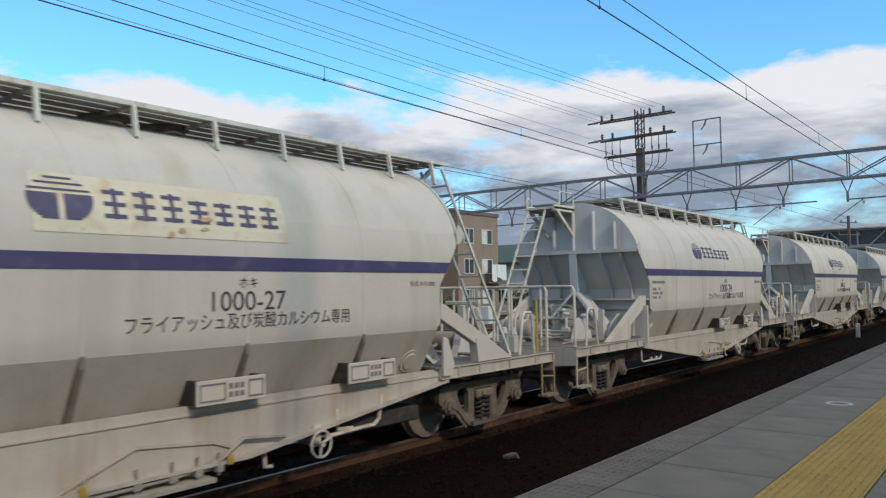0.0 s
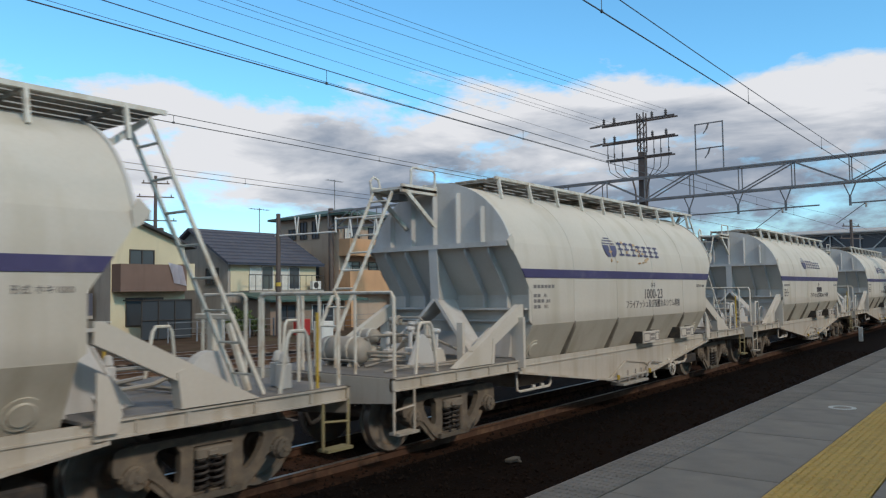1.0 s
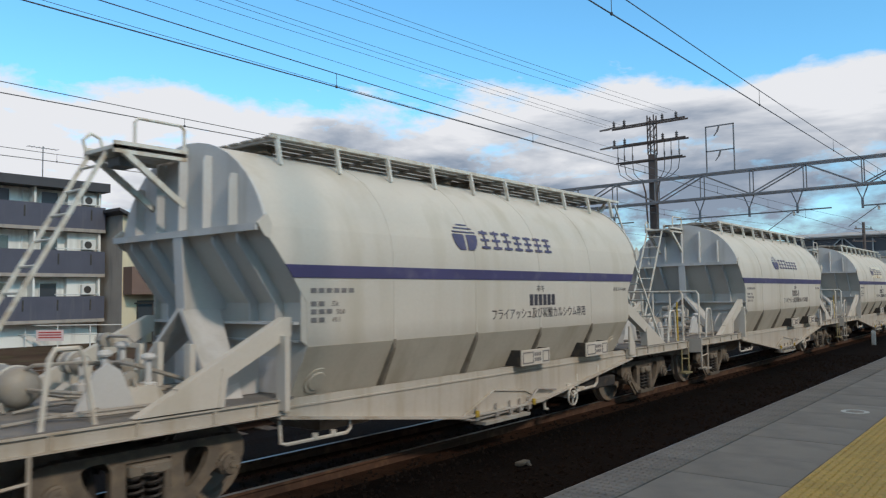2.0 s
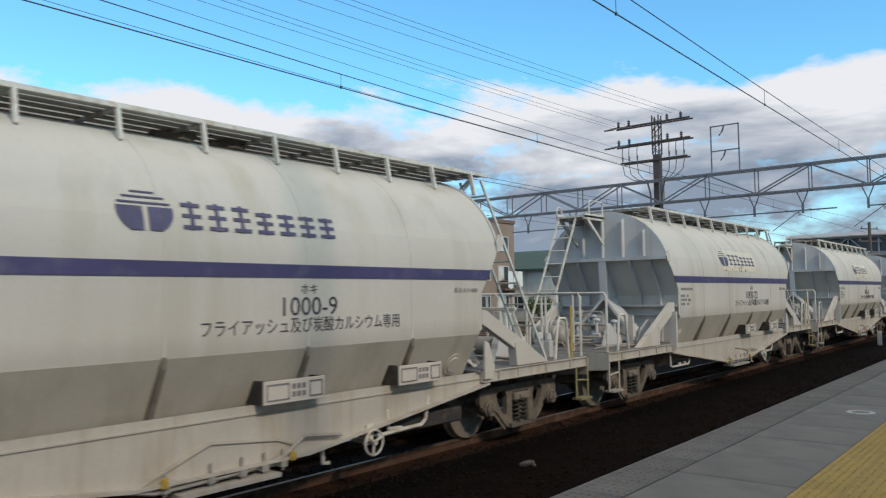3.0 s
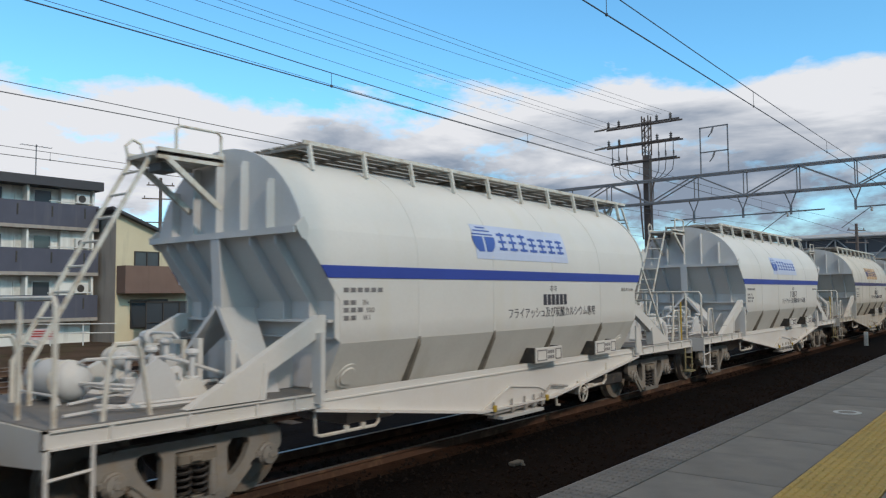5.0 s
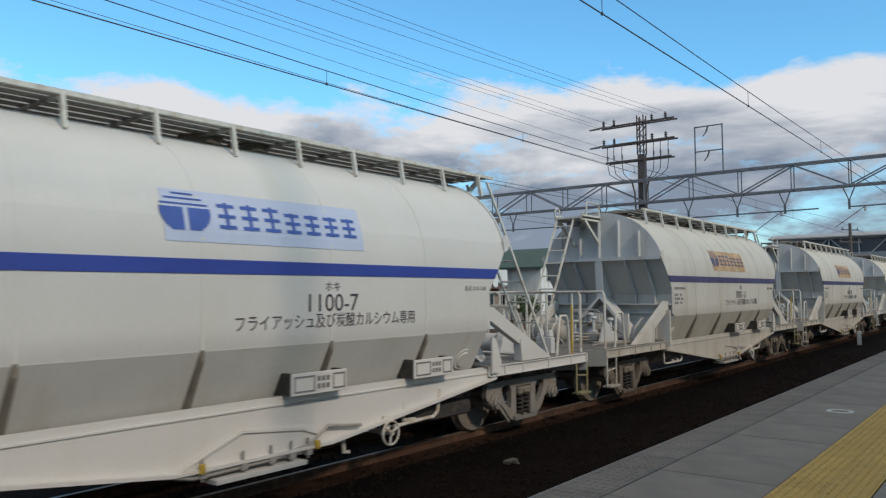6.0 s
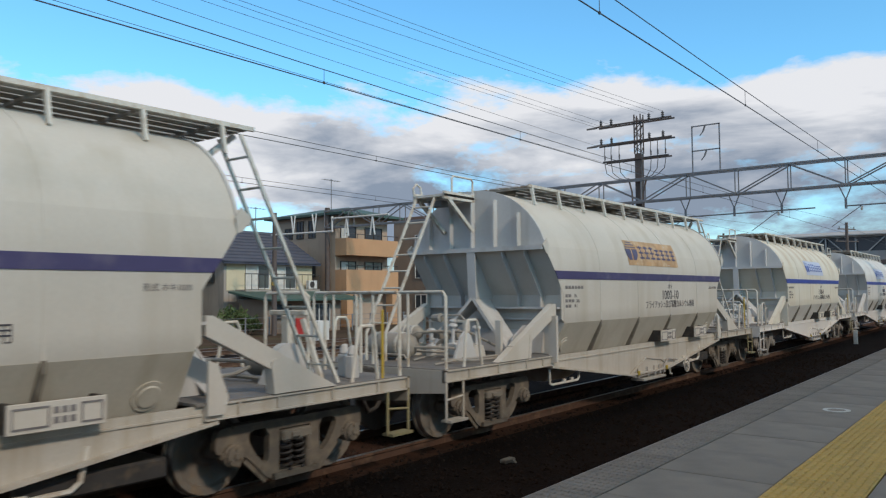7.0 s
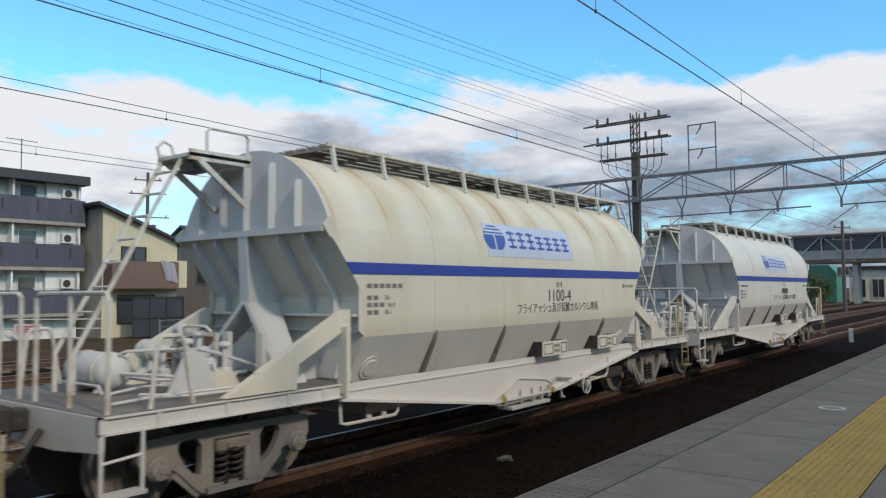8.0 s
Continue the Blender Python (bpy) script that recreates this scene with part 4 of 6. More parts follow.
def build_top(parent):
    # walkway of slats along the roof
    wk = empty("walkway")
    wk.parent = parent
    y0, y1 = -3.55, 4.74
    for i, x in enumerate((-0.62, -0.42, -0.22, 0.0, 0.22, 0.42, 0.62)):
        bm = mesh()
        box(bm, x - 0.082, x + 0.082, y0, y1, 3.735, 3.75)
        part("slat", bm, "grating", wk)
    for x in (-0.71, 0.71):
        bm = mesh()
        box(bm, x - 0.02, x + 0.02, y0 - 0.02, y1 + 0.02, 3.72, 3.765)
        part("edge_angle", bm, "rail_paint", wk)
    n = 10
    for i in range(n):
        y = y0 + 0.06 + (4.35 - y0 - 0.06) * i / (n - 1)
        bm = mesh()
        box(bm, -0.70, 0.70, y - 0.02, y + 0.02, 3.70, 3.735)
        part("cross_bar", bm, "grating", wk)
        for s in (1, -1):
            bm = mesh()
            bar(bm, (s * 0.78, y, 3.42), (s * 0.715, y, 3.74), 0.05, 0.035, (0, 1, 0))
            part("support", bm, "rail_paint", wk)
    # rear overhang braces
    for x in (-0.45, 0.45):
        bm = mesh()
        bar(bm, (x, 4.70, 3.70), (x, 4.11, 3.24), 0.05, 0.06)
        part("overhang_brace", bm, "rail_paint", wk)
    bm = mesh()
    box(bm, -0.30, 0.05, 4.36, 4.60, 3.40, 3.56, 0.01)
    part("hanging_box", bm, "deck", wk)
    # front landing
    ld = empty("front_landing")
    ld.parent = parent
    bm = mesh()
    box(bm, -0.62, 0.02, -4.94, -4.14, 3.50, 3.54)
    box(bm, -0.62, -0.58, -4.94, -4.14, 3.46, 3.58)
    box(bm, -0.02, 0.02, -4.94, -4.14, 3.46, 3.58)
    part("landing_plate", bm, "rail_paint", ld)
    for x in (-0.58, 0.0):
        bm = mesh()
        bar(bm, (x, -4.84, 3.48), (x, -4.16, 2.98), 0.05, 0.06)
        part("landing_brace", bm, "rail_paint", ld)
    bm = mesh()
    x = 0.0
    tube(bm, [(x, -4.72, 3.54), (x, -4.72, 3.80), (x, -4.68, 3.84), (x, -4.20, 3.84), (x, -4.16, 3.80), (x, -4.16, 3.54)], 0.018, 6)
    part("landing_hoop", bm, "rail_paint", ld)
    bm = mesh()
    tube(bm, [(-0.60, -4.92, 3.50), (-0.60, -4.96, 3.66), (-0.60, -4.88, 3.74), (-0.60, -4.78, 3.70), (-0.60, -4.74, 3.56)], 0.018, 6)
    part("grab_loop", bm, "rail_paint", ld)
    bm = mesh()
    box(bm, -0.42, -0.16, -4.8, -4.6, 3.36, 3.46, 0.01)
    part("hanging_box", bm, "deck", ld)
    # ladders
    for ys, yb, zt, cx, cb in ((-4.90, -6.08, 3.52, -0.38, -0.38), (4.58, 5.56, 3.66, 0.54, 0.98)):
        la = empty("ladder")
        la.parent = parent
        foot = 1.40 if ys < 0 else 1.02
        for x in (-0.19, 0.19):
            bm = mesh()
            bar(bm, (cx + x, ys, zt), (cb + x, yb, foot), 0.025, 0.04, (0, 1, 0))
            if ys < 0:
                bar(bm, (cb + x, yb, foot + 0.02), (cb + x, yb, 1.01), 0.025, 0.04, (0, 1, 0))
            part("ladder_rail", bm, "rail_paint", la)
        for i in range(8):
            f = (i + 0.7) / 8.3
            x, y, z = cx + (cb - cx) * f, ys + (yb - ys) * f, zt + (foot - zt) * f
            bm = mesh()
            rod(bm, (x - 0.19, y, z), (x + 0.19, y, z), 0.014, 6)
            part("rung", bm, "rail_paint", la)


def railing(parent, pts, r=0.022, material="rail_paint", name="handrail"):
    bm = mesh()
    tube(bm, pts, r, 7)
    return part(name, bm, material, parent, smooth=True)


def build_deck_gear(parent):
    D = 1.012
    # end handrails: near-side loop, cross rail, loops beside the steps
    for s in (-1, 1):
        y = s * 6.5
        railing(parent, [(1.24, y, D - 0.15), (1.24, y, 1.94), (1.20, y, 2.0), (0.02, y, 2.0), (-0.04, y, 1.96), (-0.04, y, D)])
        railing(parent, [(-1.24, y, D - 0.15), (-1.24, y, 1.94), (-1.20, y, 2.0), (-0.42, y, 2.0), (-0.36, y, 1.96), (-0.36, y, D)])
        railing(parent, [(0.60, y, D), (0.60, y, 2.0)], 0.02, name="handrail_post")
        railing(parent, [(-0.82, y, D), (-0.82, y, 2.0)], 0.02, name="handrail_post")
        for x in (-1.24, 1.24):
            railing(parent, [(x, s * 6.12, D - 0.03), (x, s * 6.06, 1.55), (x, s * 6.02, 1.62), (x, s * 5.84, 1.62), (x, s * 5.80, 1.56), (x, s * 5.70, D - 0.03)], name="grab_rail")
        if s > 0:
            railing(parent, [(1.24, 6.2, D), (1.24, 6.2, 1.80)], 0.018, "yellow", "yellow_post")
            railing(parent, [(-1.24, 5.2, D), (-1.24, 5.2, 1.62)], 0.02, "yellow", "yellow_post")
            railing(parent, [(-1.24, 4.7, D), (-1.24, 4.7, 1.62)], 0.02, "yellow", "yellow_post")
    # front: two air reservoirs, brake cylinder, valve stands
    for x, y, z, l, r in ((-0.36, -5.75, 1.22, 0.68, 0.185), (-0.60, -5.02, 1.36, 0.26, 0.11)):
        tk = empty("air_reservoir")
        tk.parent = parent
        bm = mesh()
        lathe(bm, [(0.02, -l / 2 - 0.09), (r * 0.6, -l / 2 - 0.07), (r * 0.92, -l / 2 - 0.02), (r, -l / 2 + 0.03), (r, l / 2 - 0.03), (r * 0.92, l / 2 + 0.02), (r * 0.6, l / 2 + 0.07), (0.02, l / 2 + 0.09)], (x, y, z), "x", 20)
        part("shell", bm, "tank", tk, smooth=True)
        for q in (-l * 0.32, l * 0.32):
            bm = mesh()
            prism(bm, [(y - r * 0.8, D), (y + r * 0.8, D), (y + r * 0.55, z - r * 0.7), (y - r * 0.55, z - r * 0.7)], x + q - 0.02, x + q + 0.02)
            part("saddle", bm, "frame_paint", tk)
            bm = mesh()
            lathe(bm, [(r + 0.001, -0.018), (r + 0.010, -0.018), (r + 0.010, 0.018), (r + 0.001, 0.018)], (x + q, y, z), "x", 20)
            part("band", bm, "rail_paint", tk)
    bm = mesh()
    prism(bm, [(-5.62, D), (-5.06, D), (-5.20, 1.36), (-5.32, 1.44), (-5.44, 1.36)], 0.66, 0.70)
    part("valve_stand", bm, "end_shade_paint", parent)
    bm = mesh()
    prism(bm, [(-4.98, D), (-4.62, D), (-4.72, 1.16), (-4.86, 1.20)], 0.10, 0.5)
    part("valve_block", bm, "frame_paint", parent)
    for x, y, h in ((0.35, -5.18, 0.46), (0.15, -4.9, 0.52), (0.55, -4.86, 0.42), (-0.05, -5.2, 0.38)):
        bm = mesh()
        box(bm, x - 0.06, x + 0.06, y - 0.06, y + 0.06, D, D + h * 0.5, 0.01)
        rod(bm, (x, y, D + h * 0.45), (x, y, D + h), 0.03, 8)
        lathe(bm, [(0.06, D + h), (0.07, D + h + 0.02), (0.06, D + h + 0.05), (0.02, D + h + 0.06)], (x, y, 0), "z", 10)
        part("valve", bm, "end_shade_paint", parent)
    for q in ([(-0.02, -5.75, 1.2), (0.62, -5.6, 1.2), (0.62, -5.2, 1.14), (0.4, -5.1, 1.12), (0.4, -4.6, 1.12)],
              [(-0.9, -5.5, 1.12), (0.2, -5.46, 1.12), (0.3, -5.3, 1.12), (0.3, -4.4, 1.12)],
              [(-0.42, -5.02, 1.36), (0.30, -5.0, 1.40), (0.52, -4.96, 1.38), (0.52, -4.3, 1.15)],
              [(0.7, -5.9, 1.06), (0.9, -5.8, 1.06), (0.95, -5.2, 1.06), (0.95, -4.7, 1.06)]):
        bm = mesh()
        tube(bm, q, 0.022, 6)
        part("pipe", bm, "tank", parent, smooth=True)
    # manifold: a light frame with short cylinders, elbows and thin pipes
    bm = mesh()
    for x, y in ((-0.30, -4.90), (0.02, -4.86), (0.34, -4.82)):
        box(bm, x - 0.02, x + 0.02, y - 0.02, y + 0.02, D, 1.56)
    bar(bm, (-0.32, -4.90, 1.55), (0.36, -4.82, 1.55), 0.04, 0.04)
    bar(bm, (-0.32, -4.90, 1.30), (0.36, -4.82, 1.30), 0.04, 0.04)
    part("manifold_frame", bm, "rail_paint", parent)
    for x, y, z in ((-0.14, -4.94, 1.34), (0.18, -4.90, 1.36), (0.46, -5.02, 1.26), (-0.14, -4.94, 1.60)):
        bm = mesh()
        lathe(bm, [(0.01, -0.09), (0.05, -0.085), (0.06, -0.04), (0.06, 0.04), (0.075, 0.045), (0.075, 0.07), (0.03, 0.08), (0.01, 0.08)], (x, y, z), "x", 10)
        part("valve_body", bm, "tank", parent, smooth=True)
    for q in ([(0.46, -5.02, 1.26), (0.58, -5.02, 1.26), (0.62, -5.02, 1.20), (0.62, -4.98, 1.02)],
              [(-0.14, -4.94, 1.60), (0.02, -4.96, 1.64), (0.30, -4.92, 1.64), (0.34, -4.88, 1.58)],
              [(-0.05, -5.75, 1.36), (0.10, -5.70, 1.42), (0.18, -5.30, 1.42), (0.18, -4.92, 1.38)],
              [(0.18, -5.90, 1.03), (0.18, -5.62, 1.06), (0.30, -5.50, 1.08), (0.55, -5.45, 1.08), (0.80, -5.40, 1.03)],
              [(0.85, -6.25, 1.03), (0.85, -5.85, 1.05), (1.05, -5.60, 1.05), (1.10, -4.9, 1.05)],
              [(-0.70, -5.95, 1.10), (0.05, -5.95, 1.10), (0.12, -5.95, 1.02)]):
        bm = mesh()
        tube(bm, q, 0.016, 6)
        part("pipe", bm, "tank", parent, smooth=True)
    # upright standpipes between the cylinder and the end
    for x, y in ((0.75, -4.55), (0.1, -4.5)):
        bm = mesh()
        box(bm, x - 0.05, x + 0.05, y - 0.03, y + 0.03, D, 1.56)
        part("upright", bm, "paint", parent)
    # rear: brake cylinder with curved guard, low pipes
    bm = mesh()
    arc = [(5.35 + 0.26 * math.cos(t), 1.18 + 0.26 * math.sin(t)) for t in [math.pi * i / 10 for i in range(11)]]
    prism(bm, [(5.70, D)] + arc + [(5.00, D)], 0.50, 0.62)
    part("guard", bm, "end_shade_paint", parent)
    bm = mesh()
    lathe(bm, [(0.02, -0.2), (0.15, -0.19), (0.15, 0.19), (0.17, 0.19), (0.17, 0.22), (0.02, 0.22)], (0.2, 5.35, 1.20), "x", 18)
    part("brake_cylinder", bm, "tank", parent, smooth=True)
    for q in ([(0.9, 4.2, 1.08), (0.2, 4.3, 1.08), (0.1, 5.0, 1.10), (0.1, 5.2, 1.16)], [(-0.9, 4.3, 1.18), (-0.9, 5.4, 1.18), (-0.2, 5.5, 1.18)],
              [(0.6, 4.0, 1.22), (-0.2, 4.6, 1.10), (-0.6, 5.3, 1.10)], [(1.0, 5.0, 1.06), (0.3, 5.1, 1.06), (-0.9, 5.0, 1.06)]):
        bm = mesh()
        tube(bm, q, 0.025, 6)
        part("pipe", bm, "tank", parent, smooth=True)
    for x, y in ((0.95, 6.0), (0.72, 6.1), (-0.4, 4.8)):
        bm = mesh()
        box(bm, x - 0.06, x + 0.06, y - 0.06, y + 0.06, D, D + 0.26, 0.01)
        lathe(bm, [(0.05, D + 0.26), (0.06, D + 0.28), (0.04, D + 0.36), (0.02, D + 0.38)], (x, y, 0), "z", 10)
        part("valve", bm, "end_shade_paint", parent)
    # thick stand with a cross bar
    bm = mesh()
    box(bm, 0.24, 0.36, 5.54, 5.66, D, 1.74, 0.01)
    box(bm, -0.02, 0.62, 5.57, 5.63, 1.74, 1.80, 0.01)
    part("brake_stand", bm, "rail_paint", parent)
    bm = mesh()
    bar(bm, (0.55, 5.60, 1.70), (0.80, 5.66, D), 0.05, 0.05)
    part("stand_brace", bm, "rail_paint", parent)
    # hand brake wheel below the girder
    hb = empty("hand_brake")
    hb.parent = parent
    bm = mesh()
    c = Vector((1.33, 1.74, 0.41))
    ring = [c + Vector((0, 0.135 * math.cos(t), 0.135 * math.sin(t))) for t in [2 * math.pi * i / 20 for i in range(21)]]
    tube(bm, ring, 0.014, 6)
    for i in range(3):
        t = 0.4 + i * 2 * math.pi / 3
        rod(bm, c, c + Vector((0, 0.135 * math.cos(t), 0.135 * math.sin(t))), 0.016, 6)
    part("hand_wheel", bm, "rail_paint", hb, smooth=True)
    bm = mesh()
    rod(bm, (1.0, 1.74, 0.41), (1.36, 1.74, 0.41), 0.03, 8)
    box(bm, 1.20, 1.27, 1.69, 1.79, 0.38, 0.60)
    part("spindle", bm, "rail_paint", hb)
    for q in ([(1.24, 1.88, 0.45), (1.24, 2.45, 0.47), (1.24, 2.62, 0.47), (1.24, 2.70, 0.53), (1.24, 2.75, 0.80)], [(1.22, 2.05, 0.72), (1.22, 2.08, 0.50), (1.22, 2.30, 0.48)], [(1.20, 1.1, 0.46), (1.20, 1.12, 0.28), (1.20, 1.20, 0.27)]):
        bm = mesh()
        tube(bm, q, 0.024, 6)
        part("brake_rod", bm, "rail_paint", parent)
    bm = mesh()
    box(bm, 0.6, 1.18, 2.2, 3.5, 0.40, 0.58, 0.02)
    part("brake_box", bm, "black", parent)


def build_boxes(parent):
    """Card holders on the lower panel."""
    for y0, y1 in ((0.22, 0.97), (2.08, 2.82)):
        cb = empty("card_holder")
        cb.parent = parent
        z0, z1 = 0.99, 1.21
        bm = mesh()
        box(bm, 1.375, 1.40, y0, y1, z0, z1, 0.004)
        part("board", bm, "paint", cb)
        for y in (y0 + 0.03, y1 - 0.03):
            bm = mesh()
            prism(bm, [(1.10, z0), (1.378, z0), (1.378, z1), (1.22, z1)], y - 0.02, y + 0.02, "y")
            part("bracket", bm, "black", cb, "dark bracket")
        for a, b in (((y0 + 0.03), (y0 + 0.30)), (y1 - 0.20, y1 - 0.03)):
            bm = mesh()
            for q in ((a, a + 0.012, z0 + 0.03, z1 - 0.03), (b - 0.012, b, z0 + 0.03, z1 - 0.03), (a, b, z0 + 0.03, z0 + 0.045), (a, b, z1 - 0.045, z1 - 0.03)):
                box(bm, 1.40, 1.406, q[0], q[1], q[2], q[3])
            part("card_frame", bm, "ink_faint", cb)
        bm = mesh()
        for j in range(2):
            for i in range(3):
                yy = (y0 + y1) / 2 - 0.04 + i * 0.062
                box(bm, 1.40, 1.404, yy, yy + 0.042, z0 + 0.05 + j * 0.075, z0 + 0.10 + j * 0.075)
        part("card_writing", bm, "ink_faint", cb)["kind"] = "stuff"


def build_wagon():
    wg = empty("hopper_wagon")
    build_body(wg)
    for s in (-1, 1):
        build_end(wg, s)
    build_frame(wg)
    build_top(wg)
    build_deck_gear(wg)
    build_boxes(wg)
    for cy in (-5.1, 5.1):
        build_bogie(wg, cy, "bogie")
    return wg


# ---- writing on the wagons ----
def lettering(text, size, cy, z, parent, material="ink", align="CENTER", stretch=1.0):
    me = LETTERS[text].copy()
    w = max(v.co.x for v in me.vertices)
    shift = -w / 2 if align == "CENTER" else 0.0
    for v in me.vertices:
        y, h, d = (v.co.x + shift) * size * stretch + cy, v.co.y * size + z, v.co.z
        v.co = (side_x(h) + 0.004 + d, y, h)
    me.materials.append(M[material])
    ob = new("lettering", me)
    ob.parent = parent
    return ob


def on_side(bm, y0, y1, z0, z1, lift, n=3):
    """A thin plate laid on the curved side."""
    rows = []
    for i in range(n + 1):
        z = z0 + (z1 - z0) * i / n
        rows.append([bm.verts.new((side_x(z) + d, y, z)) for d in (lift - 0.003, lift) for y in (y0, y1)])
    for a, b in zip(rows, rows[1:]):
        bm.faces.new((a[2], a[3], b[3], b[2]))
        bm.faces.new((a[0], a[2], b[2], b[0]))
        bm.faces.new((a[3], a[1], b[1], b[3]))
    bm.faces.new((rows[0][0], rows[0][1], rows[0][3], rows[0][2]))
    bm.faces.new((rows[-1][2], rows[-1][3], rows[-1][1], rows[-1][0]))


def build_logo(parent, panel, ink):
    """The owner's mark as plain shapes: a disc and seven blocks."""
    y0, y1, z0, z1 = -1.15, 1.27, 2.47, 2.94
    if panel:
        bm = mesh()
        on_side(bm, y0, y1, z0, z1, 0.004, 5)
        part("sticker", bm, panel, parent, "worn sticker panel")
    cy, cz, r = -0.93, 2.745, 0.205
    bm = mesh()
    n = 10
    for i in range(n):
        za, zb = cz - r * 0.85 + 1.0 * r * i / n, cz - r * 0.85 + 1.0 * r * (i + 1) / n
        h = math.sqrt(max(0.0, r * r - ((za + zb) / 2 - cz) ** 2)) * 1.25
        for a, b in ((-h, -0.025), (0.025, h)):
            on_side(bm, cy + a, cy + b, za, zb, 0.009, 1)
    for i, (h, za) in enumerate(((0.24, 2.80), (0.19, 2.85), (0.11, 2.895))):
        on_side(bm, cy - h, cy + h, za, za + 0.016, 0.009, 1)
    part("disc_mark", bm, ink, parent)["kind"] = "stuff"
    # seven plain blocks, each of a few bars
    for i in range(7):
        bm = mesh()
        a, zb = -0.60 + i * 0.262, 2.60
        hgt = 0.255 if i < 3 else 0.215
        for k in range(3):
            z = zb + 0.005 + hgt * k / 2.55
            on_side(bm, a + 0.01, a + 0.20, z, z + 0.034, 0.009, 1)
        on_side(bm, a + 0.085, a + 0.125, zb, zb + hgt, 0.0095, 2)
        part("mark_block", bm, ink, parent)


def build_flakes(parent, seed, count):
    """Rust that shows where the old mark has peeled."""
    rng = random.Random(seed)
    for _ in range(count):
        y, z = rng.uniform(-1.0, 0.6), rng.choice((rng.uniform(2.47, 2.56), rng.uniform(2.50, 2.85)))
        w, h = rng.uniform(0.015, 0.075), rng.uniform(0.012, 0.035)
        bm = mesh()
        k = rng.uniform(-0.4, 0.4)
        pts = [(-w, -h * 0.6), (-w * 0.2, -h), (w, -h * 0.4 + k * h), (w * 0.6, h), (-w * 0.5, h * 0.8)]
        lo = [bm.verts.new((side_x(z + b) + 0.004, y + a, z + b)) for a, b in pts]
        hi = [bm.verts.new((side_x(z + b) + 0.012, y + a, z + b)) for a, b in pts]
        bm.faces.new(hi)
        for i in range(5):
            bm.faces.new((lo[i], lo[(i + 1) % 5], hi[(i + 1) % 5], hi[i]))
        part("rust_flake", bm, "panel_rust", parent, "rust flake")


def build_writing(parent, number, ink, faint, panel, logo_ink, series):
    build_logo(parent, panel, logo_ink)
    if number:
        lettering(number, 0.262, 0.79, 1.82, parent, ink, stretch=1.04)
    else:
        bm = mesh()
        for i in range(6):
            on_side(bm, 0.50 + i * 0.12, 0.59 + i * 0.12, 1.83, 1.99, 0.005, 1)
        part("number_bars", bm, ink, parent)
    lettering("ホキ", 0.115, 0.79, 2.035, parent, ink)
    lettering("フライアッシュ及び炭酸カルシウム専用", 0.165, 0.83, 1.665, parent, ink, stretch=0.87)
    # load table, too small to read
    bm = mesh()
    for z, n in ((2.035, 6), (1.90, 2), (1.82, 3), (1.735, 2)):
        for i in range(n):
            y = -3.58 + i * 0.105
            on_side(bm, y, y + 0.075, z, z + 0.05, 0.005, 1)
    part("load_table", bm, faint, parent)["kind"] = "stuff"
    lettering("35t", 0.075, -3.30, 1.90, parent, faint, "LEFT")
    lettering("50.0", 0.075, -3.24, 1.815, parent, faint, "LEFT")
    lettering("18.1", 0.075, -3.30, 1.735, parent, faint, "LEFT")
    lettering("形式 ホキ" + series, 0.075, 3.36, 2.03, parent, faint, "CENTER")


WAGONS = [
    # number, body paint, stripe, bogie, sticker, mark ink, series
    ("1000-27", "paint", "stripe_old", "bogie", "panel_cream", "logo_navy", "1000"),
    ("1000-24", "paint", "stripe_old", "bogie", None, "logo_navy", "1000"),
    ("1000-23", "paint", "stripe_old", "bogie", None, "logo_navy", "1000"),
    (None, "paint", "stripe_old", "bogie", None, "logo_navy", "1000"),
    ("1000-9", "paint", "stripe_old", "bogie", None, "logo_navy", "1000"),
    ("1000-22", "paint", "stripe_old", "bogie", "panel_cream", "logo_navy", "1000"),
    ("1000-31", "paint", "stripe_old", "bogie", "panel_cream", "logo_navy", "1000"),
    (None, "paint_new", "stripe_new", "bogie_grey", "panel_blue", "logo_blue", "1100"),
    ("1100-7", "paint_new", "stripe_new", "bogie_grey", "panel_blue", "logo_blue", "1100"),
    ("1000-11", "paint_grubby", "stripe_old", "bogie", "panel_rust", "logo_navy", "1000"),
    ("1000-10", "paint_grubby", "stripe_old", "bogie", "panel_rust", "logo_navy", "1000"),
    ("1100-4", "paint_cream", "stripe_new", "bogie_grey", "panel_blue", "logo_blue", "1100"),
    (None, "paint_new", "stripe_new", "bogie_grey", "panel_blue", "logo_blue", "1100"),
]
PITCH, SPEED, START, LINE = 13.9, 18.355, 3.667, -7.2


def repaint(ob, swap):
    for o in (ob, *ob.children_recursive):
        if o.type == "MESH" and o.material_slots:
            s = o.material_slots[0]
            key = s.material.name
            if key in swap:
                s.link = "OBJECT"
                s.material = swap[key]


